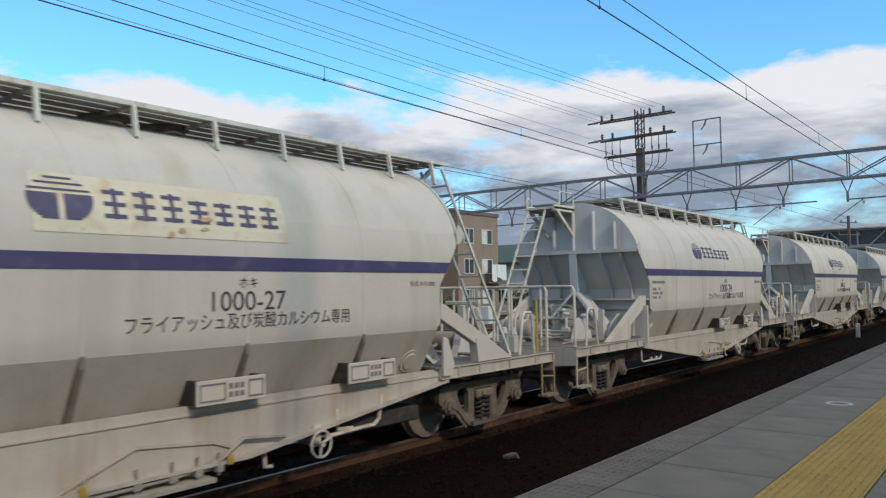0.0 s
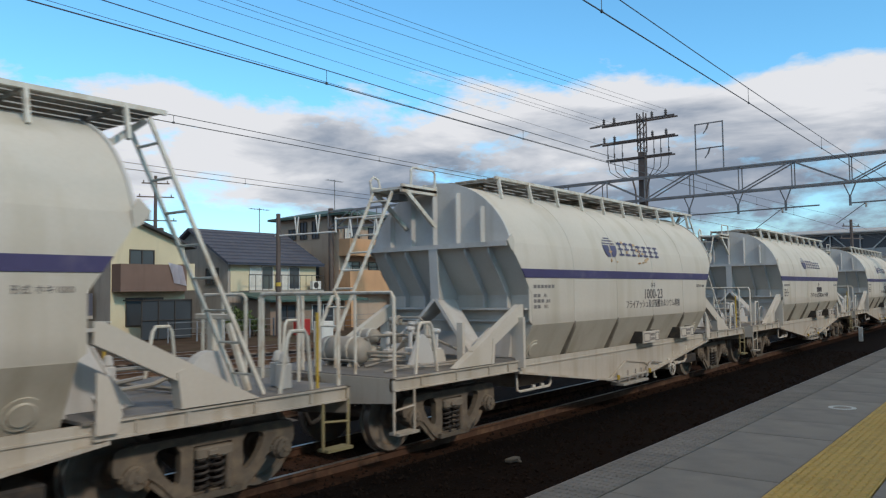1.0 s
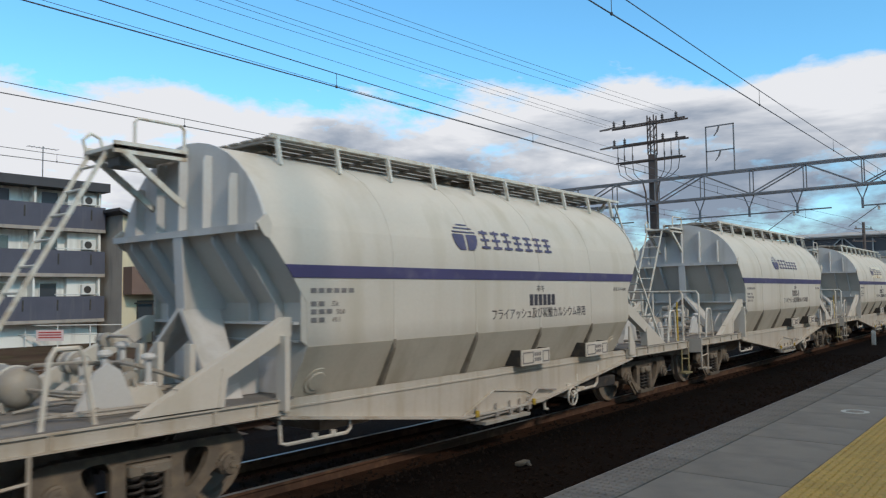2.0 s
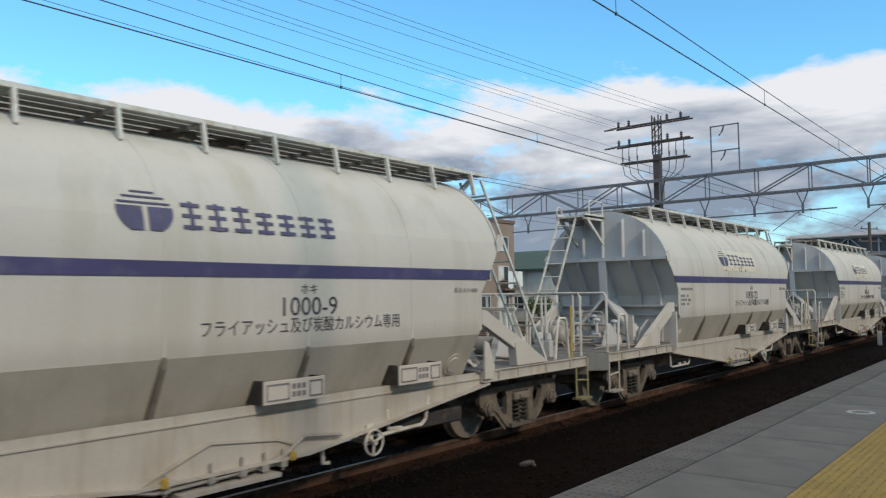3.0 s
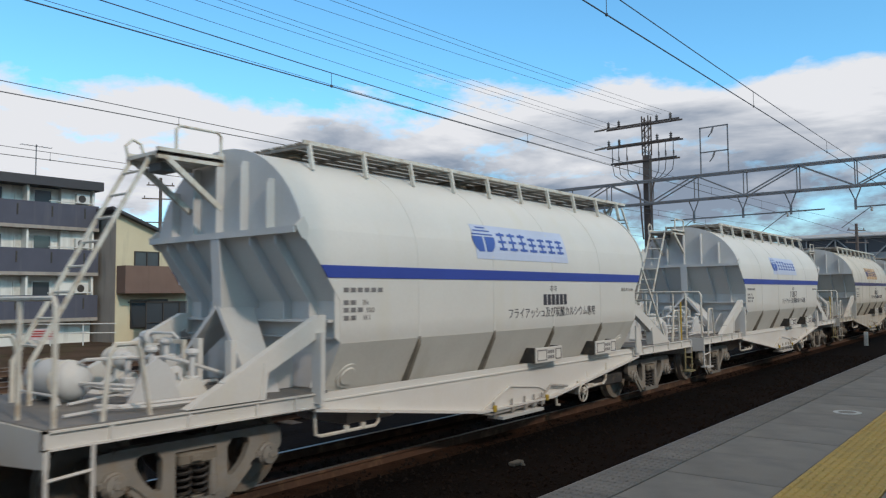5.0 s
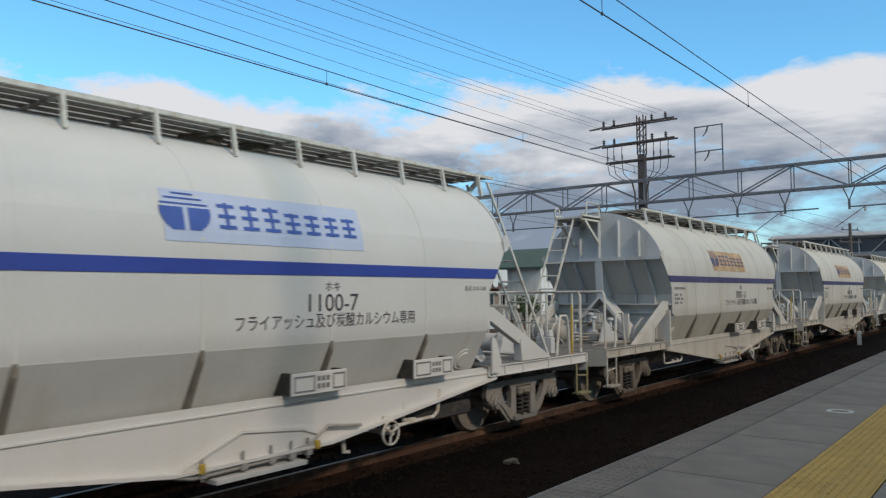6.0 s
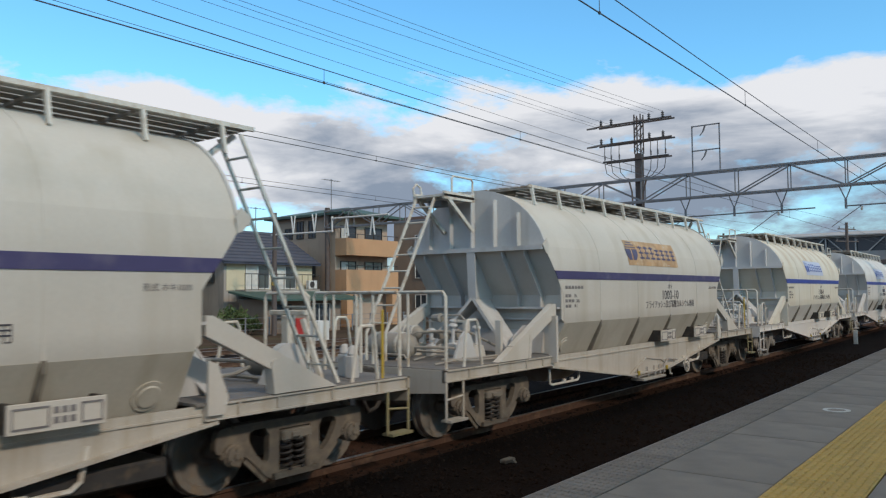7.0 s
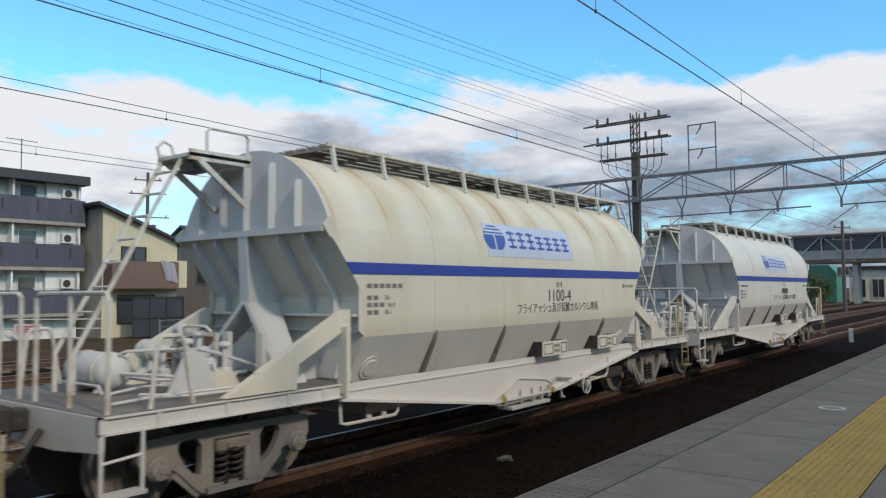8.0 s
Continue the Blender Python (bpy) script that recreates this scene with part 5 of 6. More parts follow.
def build_train():
    first = build_wagon()
    fleet = [first] + [copy_thing(first, Matrix.Identity(4)) for _ in WAGONS[1:]]
    for i, (wg, (number, paint, stripe, bogie, panel, logo_ink, series)) in enumerate(zip(fleet, WAGONS)):
        swap = {}
        if paint != "paint":
            swap["aged_white_paint"] = M[paint]
        if stripe != "stripe_old":
            swap["faded_navy_paint"] = M[stripe]
        if bogie != "bogie":
            swap["bogie_cast_steel"] = M[bogie]
        if paint in ("paint_new", "paint_cream"):
            swap["frame_paint"] = M["paint_new"]
            swap["end_shade_paint"] = M["end_new"]
            swap["air_tank_paint"] = M["end_new"]
            swap["dust_and_shade_paint"] = M["slope_new"]
        repaint(wg, swap)
        build_writing(wg, number, "ink", "ink_faint", panel, logo_ink, series)
        if i in (0, 2, 5, 6):
            build_flakes(wg, i, (4, 16, 8, 5)[(0, 2, 5, 6).index(i)])
        if series == "1100":
            label = "white bulk hopper wagon with blue stripe and pale blue owner's panel"
            if paint == "paint_cream":
                label = "cream-white bulk hopper wagon with rust streaks and bright blue stripe"
        else:
            label = {"panel_cream": "aged white bulk hopper wagon, navy stripe and yellowed owner's panel", "panel_rust": "dusty white bulk hopper wagon with a rusted owner's panel",
                     None: "aged white bulk hopper wagon with navy stripe and dark lettering"}[panel]
        tagged(wg, label, "hopper wagon", "wagons of the train")
        wg.location = (LINE, START + PITCH * i, 0)
    return fleet


fleet = build_train()

# ---- overhead line ----
GY = 40.0


def insulator(name, parent, at, material="insulator", h=0.22, r=0.07):
    bm = mesh()
    prof = [(0.02, 0)]
    for i in range(3):
        prof += [(r, 0.03 + i * h / 3.2), (r * 0.45, 0.06 + i * h / 3.2)]
    prof += [(0.02, h)]
    lathe(bm, prof, at, "z", 10)
    return part(name, bm, material, parent, smooth=True)


def build_gantry():
    g = tagged(empty("catenary_gantry"), "grey steel truss gantry spanning the tracks on brown masts", "gantry")
    z0, z1 = 6.95, 8.22
    xl, xr = -42.45, 8.5
    for z in (z0, z1):
        for dy in (-0.30, 0.30):
            bm = mesh()
            bar(bm, (xl, GY + dy, z), (xr, GY + dy, z), 0.09, 0.09)
            part("chord", bm, "gantry", g)
    n = 20
    step = (xr - xl) / n
    for i in range(n + 1):
        x = xl + i * step
        bm = mesh()
        for dy in (-0.30, 0.30):
            bar(bm, (x, GY + dy, z0), (x, GY + dy, z1), 0.05, 0.05, (0, 1, 0))
        for z in (z0, z1):
            bar(bm, (x, GY - 0.30, z), (x, GY + 0.30, z), 0.05, 0.05)
        part("truss_post", bm, "gantry", g)
        if i < n:
            bm = mesh()
            for dy in (-0.30, 0.30):
                a, b = ((z1, z0) if i % 2 else (z0, z1))
                bar(bm, (x, GY + dy, a), (x + step, GY + dy, b), 0.06, 0.06, (0, 1, 0))
            part("truss_diagonal", bm, "gantry", g)
    # masts
    for x, top in ((-42.45, 8.5), (8.5, 8.5)):
        bm = mesh()
        rod(bm, (x, GY, -0.6), (x, GY, top), 0.2, 12)
        part("mast", bm, "mast", g, smooth=True)
    # signal-like frame standing on the beam
    bm = mesh()
    for x in (-14.15, -12.70):
        bar(bm, (x, GY, z1), (x, GY, 10.80), 0.06, 0.06, (0, 1, 0))
    for z in (9.45, 10.78):
        bar(bm, (-14.18, GY, z), (-12.67, GY, z), 0.06, 0.06)
    part("feeder_frame", bm, "gantry", g)
    for x, z in ((-13.45, 10.75), (-13.40, 9.42)):
        bm = mesh()
        rod(bm, (x, GY, z), (x - 0.10, GY, z - 0.28), 0.05, 8)
        rod(bm, (x - 0.10, GY, z - 0.28), (x - 0.28, GY, z - 0.50), 0.03, 6)
        part("feeder_insulator", bm, "insulator", g)
    # hangers and cross tubes that carry the contact wires
    for xa, xb, z, hang in ((-15.9, -8.2, 5.93, (-14.6, -12.04, -9.73)), (-6.9, 0.0, 5.95, (-6.86, -4.2, -1.6)), (-27.0, -18.4, 5.93, (-25.8, -22.6, -19.6))):
        bm = mesh()
        rod(bm, (xa, GY, z), (xb, GY, z + 0.03), 0.035, 8)
        part("cross_tube", bm, "gantry", g)
        for x in hang:
            bm = mesh()
            bar(bm, (x - 0.28, GY, z0), (x, GY, z + 0.30), 0.05, 0.05, (0, 1, 0))
            bar(bm, (x + 0.28, GY, z0), (x, GY, z + 0.30), 0.05, 0.05, (0, 1, 0))
            bar(bm, (x, GY, z + 0.34), (x, GY, z - 0.12), 0.10, 0.10, (0, 1, 0))
            part("hanger", bm, "gantry", g)
    for x in (-3.4, -7.5, -11.2, -15.9):
        bm = mesh()
        rod(bm, (x + 1.3, GY, 5.93), (x, GY, 5.0), 0.02, 6)
        part("steady_arm", bm, "gantry", g)
        insulator("arm_insulator", g, (x + 1.3, GY, 5.70), "porcelain")


def build_yard_mast():
    """A brown pole beside the yard with the pale tubes that carry the siding's wires."""
    Y = 30.0
    m = tagged(empty("yard_mast", (-36.5, Y, -0.58)), "dark brown pole with pale cross tubes over the sidings", "mast")
    bm = mesh()
    rod(bm, (0, 0, 0), (0, 0, 7.5), 0.17, 12, 0.13)
    part("shaft", bm, "mast", m, smooth=True)
    bm = mesh()
    lathe(bm, [(0.165, 3.05), (0.172, 3.05), (0.172, 3.28), (0.165, 3.28)], (0, 0, 0), "z", 12)
    part("band", bm, "yellow", m, "yellow band")
    for a, b, z in ((-0.3, 5.1, 6.14), (5.0, 9.4, 6.82)):
        bm = mesh()
        rod(bm, (a, 0, z), (b, 0, z - 0.05), 0.055, 8)
        part("cross_tube", bm, "trim", m)
    bm = mesh()
    rod(bm, (5.05, 0, 6.05), (5.05, 0, 6.95), 0.05, 8)
    part("tube_joint", bm, "trim", m)
    for x, z, q in ((1.7, 6.14, 1), (3.55, 6.14, 1), (6.2, 6.80, -1), (8.2, 6.78, -1)):
        bm = mesh()
        for d in (-0.17, 0.17):
            rod(bm, (x, 0, z), (x + d, 0, z + q * 1.05), 0.045, 6)
        part("bracket", bm, "trim", m)


def build_feeder_mast():
    m = tagged(empty("feeder_mast"), "tall dark brown steel mast with three insulator crossarms", "mast")
    x = -17.42
    bm = mesh()
    box(bm, x - 0.19, x + 0.19, GY + 0.40, GY + 0.78, -0.2, 9.8)
    part("shaft", bm, "mast", m)
    bm = mesh()
    for a in (-0.19, 0.19):
        for b in (0.40, 0.78):
            bar(bm, (x + a, GY + b, 9.8), (x + a, GY + b, 12.05), 0.06, 0.06, (0, 1, 0))
    for i in range(5):
        z = 9.8 + i * 0.43
        q = 1 if i % 2 else -1
        for b in (0.40, 0.78):
            bar(bm, (x - 0.19 * q, GY + b, z), (x + 0.19 * q, GY + b, z + 0.43), 0.035, 0.035, (0, 1, 0))
        for a in (-0.19, 0.19):
            bar(bm, (x + a, GY + 0.4, z), (x + a, GY + 0.78, z + 0.43), 0.035, 0.035, (1, 0, 0))
    part("lattice_top", bm, "mast", m)
    for z, a, b in ((11.62, -20.0, -15.4), (10.52, -20.0, -15.4), (9.5, -19.55, -15.6)):
        bm = mesh()
        for dy in (0.36, 0.82):
            bar(bm, (a, GY + dy, z), (b, GY + dy, z), 0.06, 0.09)
        arm = part("crossarm", bm, "mast", m)
        pins = (a + 0.35, a + 1.0, b - 1.3, b - 0.5) if z > 9.6 else ()
        for px in pins:
            insulator("insulator", arm, (px, GY + 0.36, z + 0.05), "insulator", 0.36, 0.10)
        for px in (a + 0.1, a + 0.9) if z > 9.6 else ():
            bm = mesh()
            rod(bm, (px, GY + 0.36, z - 0.02), (px - 0.55, GY + 0.1, z - 0.10), 0.07, 8, 0.05)
            part("strain_insulator", bm, "insulator", arm)
    # cables looped from arm to arm
    for px in (-19.4, -19.0, -18.5, -16.6, -16.2, -15.75):
        bm = mesh()
        d = (px - x)
        tube(bm, [(px, GY + 0.3, 10.4), (px, GY + 0.25, 9.9), (px, GY + 0.3, 9.3), (px - d * 0.05, GY + 0.3, 8.8), (px - d * 0.30, GY + 0.3, 8.45), (px - d * 0.75, GY + 0.35, 8.25)], 0.022, 5)
        part("down_cable", bm, "wire", m)
        insulator("cable_insulator", m, (px, GY + 0.3, 9.6), "insulator", 0.30, 0.06)
    for s in (-1, 1):
        bm = mesh()
        tube(bm, [(x + s * 0.55, GY + 0.3, 8.4), (x + s * 0.35, GY + 0.3, 7.6), (x + s * 0.30, GY + 0.3, 6.4), (x + s * 0.20, GY + 0.3, 5.0)], 0.05, 6)
        part("cable_pipe", bm, "mast", m)


def sagging(a, b, sag, n=14):
    a, b = Vector(a), Vector(b)
    return [a.lerp(b, i / n) - Vector((0, 0, 4 * sag * (i / n) * (1 - i / n))) for i in range(n + 1)]


def build_wires():
    # contact and carrying wire over each track, with droppers
    for x, zc, zm in ((-3.4, 4.84, 5.13), (-7.5, 4.84, 5.06), (-11.2, 4.86, 5.02), (-15.9, 4.83, 5.02)):
        w = tagged(empty("overhead_line"), "thin dark catenary wires above the track", "wires", "overhead lines")
        bm = mesh()
        tube(bm, [(x, -60, zc), (x, GY, zc + 0.02), (x, 88, zc), (x, 300, zc)], 0.008, 5)
        part("contact_wire", bm, "wire", w)
        bm = mesh()
        tube(bm, sagging((x, -12, zm + 0.35), (x, GY, zm + 0.35), 0.40) + sagging((x, GY, zm + 0.35), (x, 88, zm + 0.35), 0.40)[1:] + [Vector((x, 300, zm + 0.3))], 0.0065, 5)
        part("carrying_wire", bm, "wire", w)
        for i in range(9):
            y = -8 + i * 5.0
            f = (y + 12) / (GY + 12)
            zt = zm + 0.35 - 4 * 0.40 * f * (1 - f)
            bm = mesh()
            rod(bm, (x, y, zc), (x, y, zt), 0.004, 5)
            box(bm, x - 0.01, x + 0.01, y - 0.015, y + 0.015, zc, zc + 0.03)
            part("dropper", bm, "wire", w)
    # bare feeders that leave the mast's crossarms at a slant
    for (ax, az), (bx, by, bz) in FEEDERS:
        w = tagged(empty("feeder_wire"), "thin feeder wire strung to the mast's crossarm", "wire", "feeder wires")
        bm = mesh()
        a, b = Vector((ax, GY + 0.36, az)), Vector((bx, by, bz))
        far = b + (b - a) * 0.9
        far.z = az
        tube(bm, sagging(a, far, 0.25), 0.008, 5)
        part("strand", bm, "wire", w)


FEEDERS = [
    ((-20.00, 10.55), (-19.30, 11.43, 10.55)),
    ((-20.00, 11.65), (-20.65, 13.94, 11.65)),
    ((-19.65, 11.65), (-20.10, 14.38, 11.65)),
    ((-19.00, 11.65), (-19.71, 14.70, 11.65)),
    ((-16.90, 12.00), (-18.92, 16.48, 12.00)),
    ((-16.40, 12.00), (-18.02, 17.22, 12.00)),
    ((-15.90, 12.00), (-17.61, 17.55, 12.00)),
    ((-19.50, 9.50), (-18.74, 8.46, 9.50)),
]


# ---- houses beyond the yard ----
def window(parent, x, y0, y1, z0, z1, frame_mat="trim", curtain=False, face="x"):
    """A window in a wall; face x: the wall looks to +X at x; face y: it looks to -Y at y = x."""
    w = empty("window")
    w.parent = parent

    def B(bm, a0, a1, b0, b1, c0, c1):
        if face == "x":
            box(bm, x + a0, x + a1, b0, b1, c0, c1)
        else:
            box(bm, b0, b1, x - a1, x - a0, c0, c1)
    bm = mesh()
    t = 0.06
    for b in ((y0, y1, z0, z0 + t), (y0, y1, z1 - t, z1), (y0, y0 + t, z0 + t, z1 - t), (y1 - t, y1, z0 + t, z1 - t), ((y0 + y1) / 2 - 0.035, (y0 + y1) / 2 + 0.035, z0 + t, z1 - t)):
        B(bm, 0.0, 0.08, *b)
    part("window_frame", bm, frame_mat, w)
    m = (y0 + y1) / 2
    for k, (a, b) in enumerate(((y0 + t, m - 0.035), (m + 0.035, y1 - t))):
        bm = mesh()
        B(bm, 0.004, 0.03, a, b, z0 + t, z1 - t)
        part("pane", bm, "curtain" if (curtain and k == 0) else "glass", w)
    return w


def air_conditioner(parent, x, y, z):
    a = empty("air_conditioner")
    a.parent = parent
    bm = mesh()
    box(bm, x, x + 0.30, y, y + 0.82, z, z + 0.60, 0.02)
    part("case", bm, "trim", a)
    bm = mesh()
    lathe(bm, [(0.23, x + 0.302), (0.23, x + 0.312), (0.20, x + 0.312), (0.03, x + 0.306)], (0, y + 0.33, z + 0.30), "x", 16)
    part("fan_grille", bm, "bronze", a)


def build_apartments():
    h = tagged(empty("apartment_block"), "white three-storey apartment block with slate blue balcony parapets", "apartment building")
    h.location, h.scale = (0, 0, 0.1086), (0.9457, 0.9457, 0.9457)
    X, y0, y1 = -46.0, -4.0, 23.3
    bm = mesh()
    box(bm, X - 9, X - 0.95, y0, y1, -1.2, 8.65)
    part("wall", bm, "white_wall", h)
    bm = mesh()
    box(bm, X - 9.3, X + 0.25, y0 - 0.3, y1 + 0.15, 8.66, 9.2)
    part("roof", bm, "roof_dark", h)
    for k, zf in enumerate((0.0, 2.75, 5.5)):
        top = zf + 2.2
        bm = mesh()
        box(bm, X - 1.3, X, y0, y1, zf + 0.62, zf + 0.82)
        part("balcony_floor", bm, "grey_wall", h)
        bm = mesh()
        box(bm, X - 0.12, X, y0, y1 - 0.02, zf + 0.82, top)
        box(bm, X - 1.29, X - 0.12, y1 - 0.14, y1 - 0.02, zf + 0.82, top)
        pp = part("parapet", bm, "dark_wall", h, "slate blue parapet")
        for y in np.arange(y0 + 1, y1 - 0.8, 1.95):
            bm = mesh()
            box(bm, X + 0.001, X + 0.02, y, y + 0.09, zf + 1.35, zf + 2.0)
            part("slot", bm, "black", pp)
        bm = mesh()
        for y in (y1 - 0.35, y1 - 4.2, y1 - 10.5, y1 - 16.8):
            box(bm, X - 1.28, X - 0.20, y, y + 0.12, top - 1.35, zf + 3.35)
        part("divider", bm, "white_wall", h)
        for y in np.arange(y1 - 2.0, y0 + 4, -2.75):
            window(h, X - 0.948, y - 2.6, y - 0.5, zf + 0.85, zf + 3.05, "trim", True)
        bm = mesh()
        box(bm, X - 1.29, X - 0.55, y1 - 2.1, y1 - 0.03, top - 0.4, zf + 3.34)
        part("end_wall", bm, "white_wall", h)
        air_conditioner(h, X - 0.54, y1 - 1.3, top + 0.10)
        bm = mesh()
        rod(bm, (X - 0.1, y1 - 3.0, top + 0.12), (X - 0.1, y1 - 0.3, top + 0.12), 0.03, 6)
        part("drying_rail", bm, "trim", h)
    antenna((-47.3, 20.0, 8.8), 2.5)


def antenna(at, hgt):
    a = tagged(empty("roof_antenna", at), "thin metal television antenna on a roof", "antenna", "roof antennas")
    bm = mesh()
    rod(bm, (0, 0, 0), (0, 0, hgt), 0.035, 6)
    part("pole", bm, "gantry", a)
    bm = mesh()
    rod(bm, (0, -0.9, hgt - 0.1), (0, 0.9, hgt - 0.1), 0.02, 5)
    for i in range(7):
        y = -0.85 + i * 0.28
        rod(bm, (-0.25, y, hgt - 0.1), (0.25, y, hgt - 0.1), 0.012, 5)
    part("yagi", bm, "gantry", a)
    return a


def build_cream_house():
    h = tagged(empty("cream_house"), "cream two-storey house with sloping dark roof and brown balcony", "house")
    X, Y0, Y1 = -42.0, 22.3, 27.1
    bm = mesh()
    prism(bm, [(Y0, -0.6), (Y1, -0.6), (Y1, 5.15), (Y0, 7.0)], X - 7, X)
    part("wall", bm, "beige_wall", h)
    # grey sheet over the side wall: its shade put into the colour
    bm = mesh()
    box(bm, X - 6.9, X - 0.02, Y0 - 0.02, Y0 - 0.004, -0.6, 6.9)
    part("side_cladding", bm, "grey_wall", h)
    bm = mesh()
    prism(bm, [(Y0 - 0.45, 7.25), (Y1 + 0.55, 5.05), (Y1 + 0.55, 4.90), (Y0 - 0.45, 7.08)], X - 7.4, X + 0.45)
    part("roof", bm, "roof_dark", h)
    bm = mesh()
    box(bm, X, X + 1.0, Y0 + 0.05, Y1 - 0.5, 2.25, 2.45)
    box(bm, X + 0.9, X + 1.0, Y0 + 0.05, Y1 - 0.5, 2.45, 3.85)
    box(bm, X, X + 0.9, Y0 + 0.05, Y0 + 0.15, 2.45, 3.85)
    part("balcony", bm, "brown_wall", h, "brown balcony parapet")
    bm = mesh()
    box(bm, X + 0.02, X + 0.7, Y1 - 0.48, Y1 + 0.25, 2.3, 3.95)
    part("bay", bm, "beige_wall", h)
    window(h, X + 0.002, 23.4, 25.0, 2.7, 4.75, "bronze")
    window(h, X + 0.002, 23.2, 25.6, 0.2, 1.9, "bronze")
    # clear-sided terrace in front
    bm = mesh()
    for y in (23.0, 24.05, 25.1, 26.2):
        box(bm, X + 2.1, X + 2.16, y - 0.03, y + 0.03, -0.55, 1.75)
    box(bm, X + 2.1, X + 2.16, 23.0, 26.2, 1.70, 1.78)
    box(bm, X + 2.1, X + 2.16, 23.0, 26.2, 0.55, 0.60)
    box(bm, X + 0.1, X + 2.16, 23.0, 23.05, 1.70, 1.78)
    tf = part("terrace_frame", bm, "bronze", h)
    bm = mesh()
    box(bm, X + 2.06, X + 2.09, 23.0, 26.2, -0.5, 1.70)
    part("terrace_pane", bm, "glass", h)
    q = tagged(part("hung_bedding", bedding(X + 1.02), "cloth"), "pale lilac bedding hung over the brown balcony", "bedding")


def bedding(x):
    bm = mesh()
    n = 8
    rows = []
    for j in range(6):
        z = 3.98 - j * 0.24
        rows.append([bm.verts.new((x + 0.04 + 0.03 * math.sin(i * 1.7 + j * 0.4), 25.3 + i * 0.14 + 0.05 * j * (1 if i else 1.6), z - 0.03 * i)) for i in range(n)])
    for a, b in zip(rows, rows[1:]):
        for i in range(n - 1):
            bm.faces.new((a[i], a[i + 1], b[i + 1], b[i]))
    r = bmesh.ops.solidify(bm, geom=bm.faces[:], thickness=0.03)
    return bm


def gable(name, label, X, depth, Y0, Y1, eave, ridge, wall, roof, along="y", base=-0.6):
    """A gabled house: track-side wall at X, running from Y0 to Y1, with the ridge along the line or across it."""
    h = tagged(empty(name), label, "house")
    bm = mesh()
    if along == "y":
        m = X - depth / 2
        prism(bm, [(X, base), (X, eave), (m, ridge), (X - depth, eave), (X - depth, base)], Y0, Y1, "y")
        part("wall", bm, wall, h)
        bm = mesh()
        k = (ridge - eave) / (depth / 2)
        o = 0.55
        prism(bm, [(X + o, eave - k * o + 0.02), (X + o, eave - k * o + 0.18), (m, ridge + 0.20), (X - depth - o, eave - k * o + 0.18), (X - depth - o, eave - k * o + 0.02), (m, ridge + 0.03)], Y0 - 0.4, Y1 + 0.4, "y")
        rf = part("roof", bm, roof, h)
        # tile courses
        for s in (1, -1):
            bm = mesh()
            for i in range(10):
                f = i / 10
                xa = m + s * (depth / 2 + o) * (1 - f)
                za = eave - k * o + 0.18 + (ridge + 0.02 - eave + k * o) * f
                box(bm, xa - 0.06, xa + 0.06, Y0 - 0.4, Y1 + 0.4, za - 0.03, za + 0.035)
            part("tile_course", bm, roof, rf)
    else:
        m = (Y0 + Y1) / 2
        prism(bm, [(Y0, base), (Y1, base), (Y1, eave), (m, ridge), (Y0, eave)], X - depth, X)
        part("wall", bm, wall, h)
        bm = mesh()
        k = (ridge - eave) / ((Y1 - Y0) / 2)
        o = 0.5
        prism(bm, [(Y0 - o, eave - k * o + 0.02), (m, ridge + 0.03), (Y1 + o, eave - k * o + 0.02), (Y1 + o, eave - k * o + 0.18), (m, ridge + 0.20), (Y0 - o, eave - k * o + 0.18)], X - depth - 0.4, X + 0.4)
        part("roof", bm, roof, h)
    return h


def build_blue_house():
    h = gable("blue_roofed_house", "grey house with dark blue tiled roof and cream upper storey", -42.0, 8.0, 30.3, 38.0, 4.25, 6.45, "grey_wall", "roof_blue")
    X = -42.0
    bm = mesh()
    box(bm, X + 0.004, X + 0.03, 30.5, 38.0, 2.2, 4.1)
    part("cream_cladding", bm, "beige_wall", h)
    bm = mesh()
    box(bm, X + 0.03, X + 1.1, 31.2, 37.8, 2.10, 2.25)
    part("balcony_floor", bm, "grey_wall", h)
    bm = mesh()
    for y in np.arange(31.2, 37.9, 0.55):
        rod(bm, (X + 1.05, y, 2.25), (X + 1.05, y, 3.30), 0.02, 5)
    rod(bm, (X + 1.05, 31.2, 3.30), (X + 1.05, 37.8, 3.30), 0.03, 6)
    part("balcony_rail", bm, "bronze", h)
    for y in (32.0, 34.4):
        window(h, X + 0.032, y, y + 2.0, 2.3, 3.95, "trim", True)
    window(h, 30.298, -41.0 - 3.4, -41.0 - 2.0, 2.7, 3.8, "bronze", False, "y")
    air_conditioner(h, X + 0.5, 37.0, 2.3)
    # lean-to in front with a low green roof
    bm = mesh()
    box(bm, X + 1.2, X + 4.0, 30.6, 37.0, -0.6, 1.6)
    part("annex_wall", bm, "umber_wall", h)
    bm = mesh()
    prism(bm, [(X + 0.9, 2.15), (X + 4.8, 1.62), (X + 4.8, 1.50), (X + 0.9, 2.02)], 30.0, 38.6, "y")
    part("annex_roof", bm, "roof_green", h)
    window(h, X + 4.002, 31.2, 32.6, 0.3, 1.3, "bronze")
    window(h, X + 4.002, 34.0, 36.0, -0.4, 1.3, "trim")
    antenna((-46, 36.0, 6.5), 2.0)


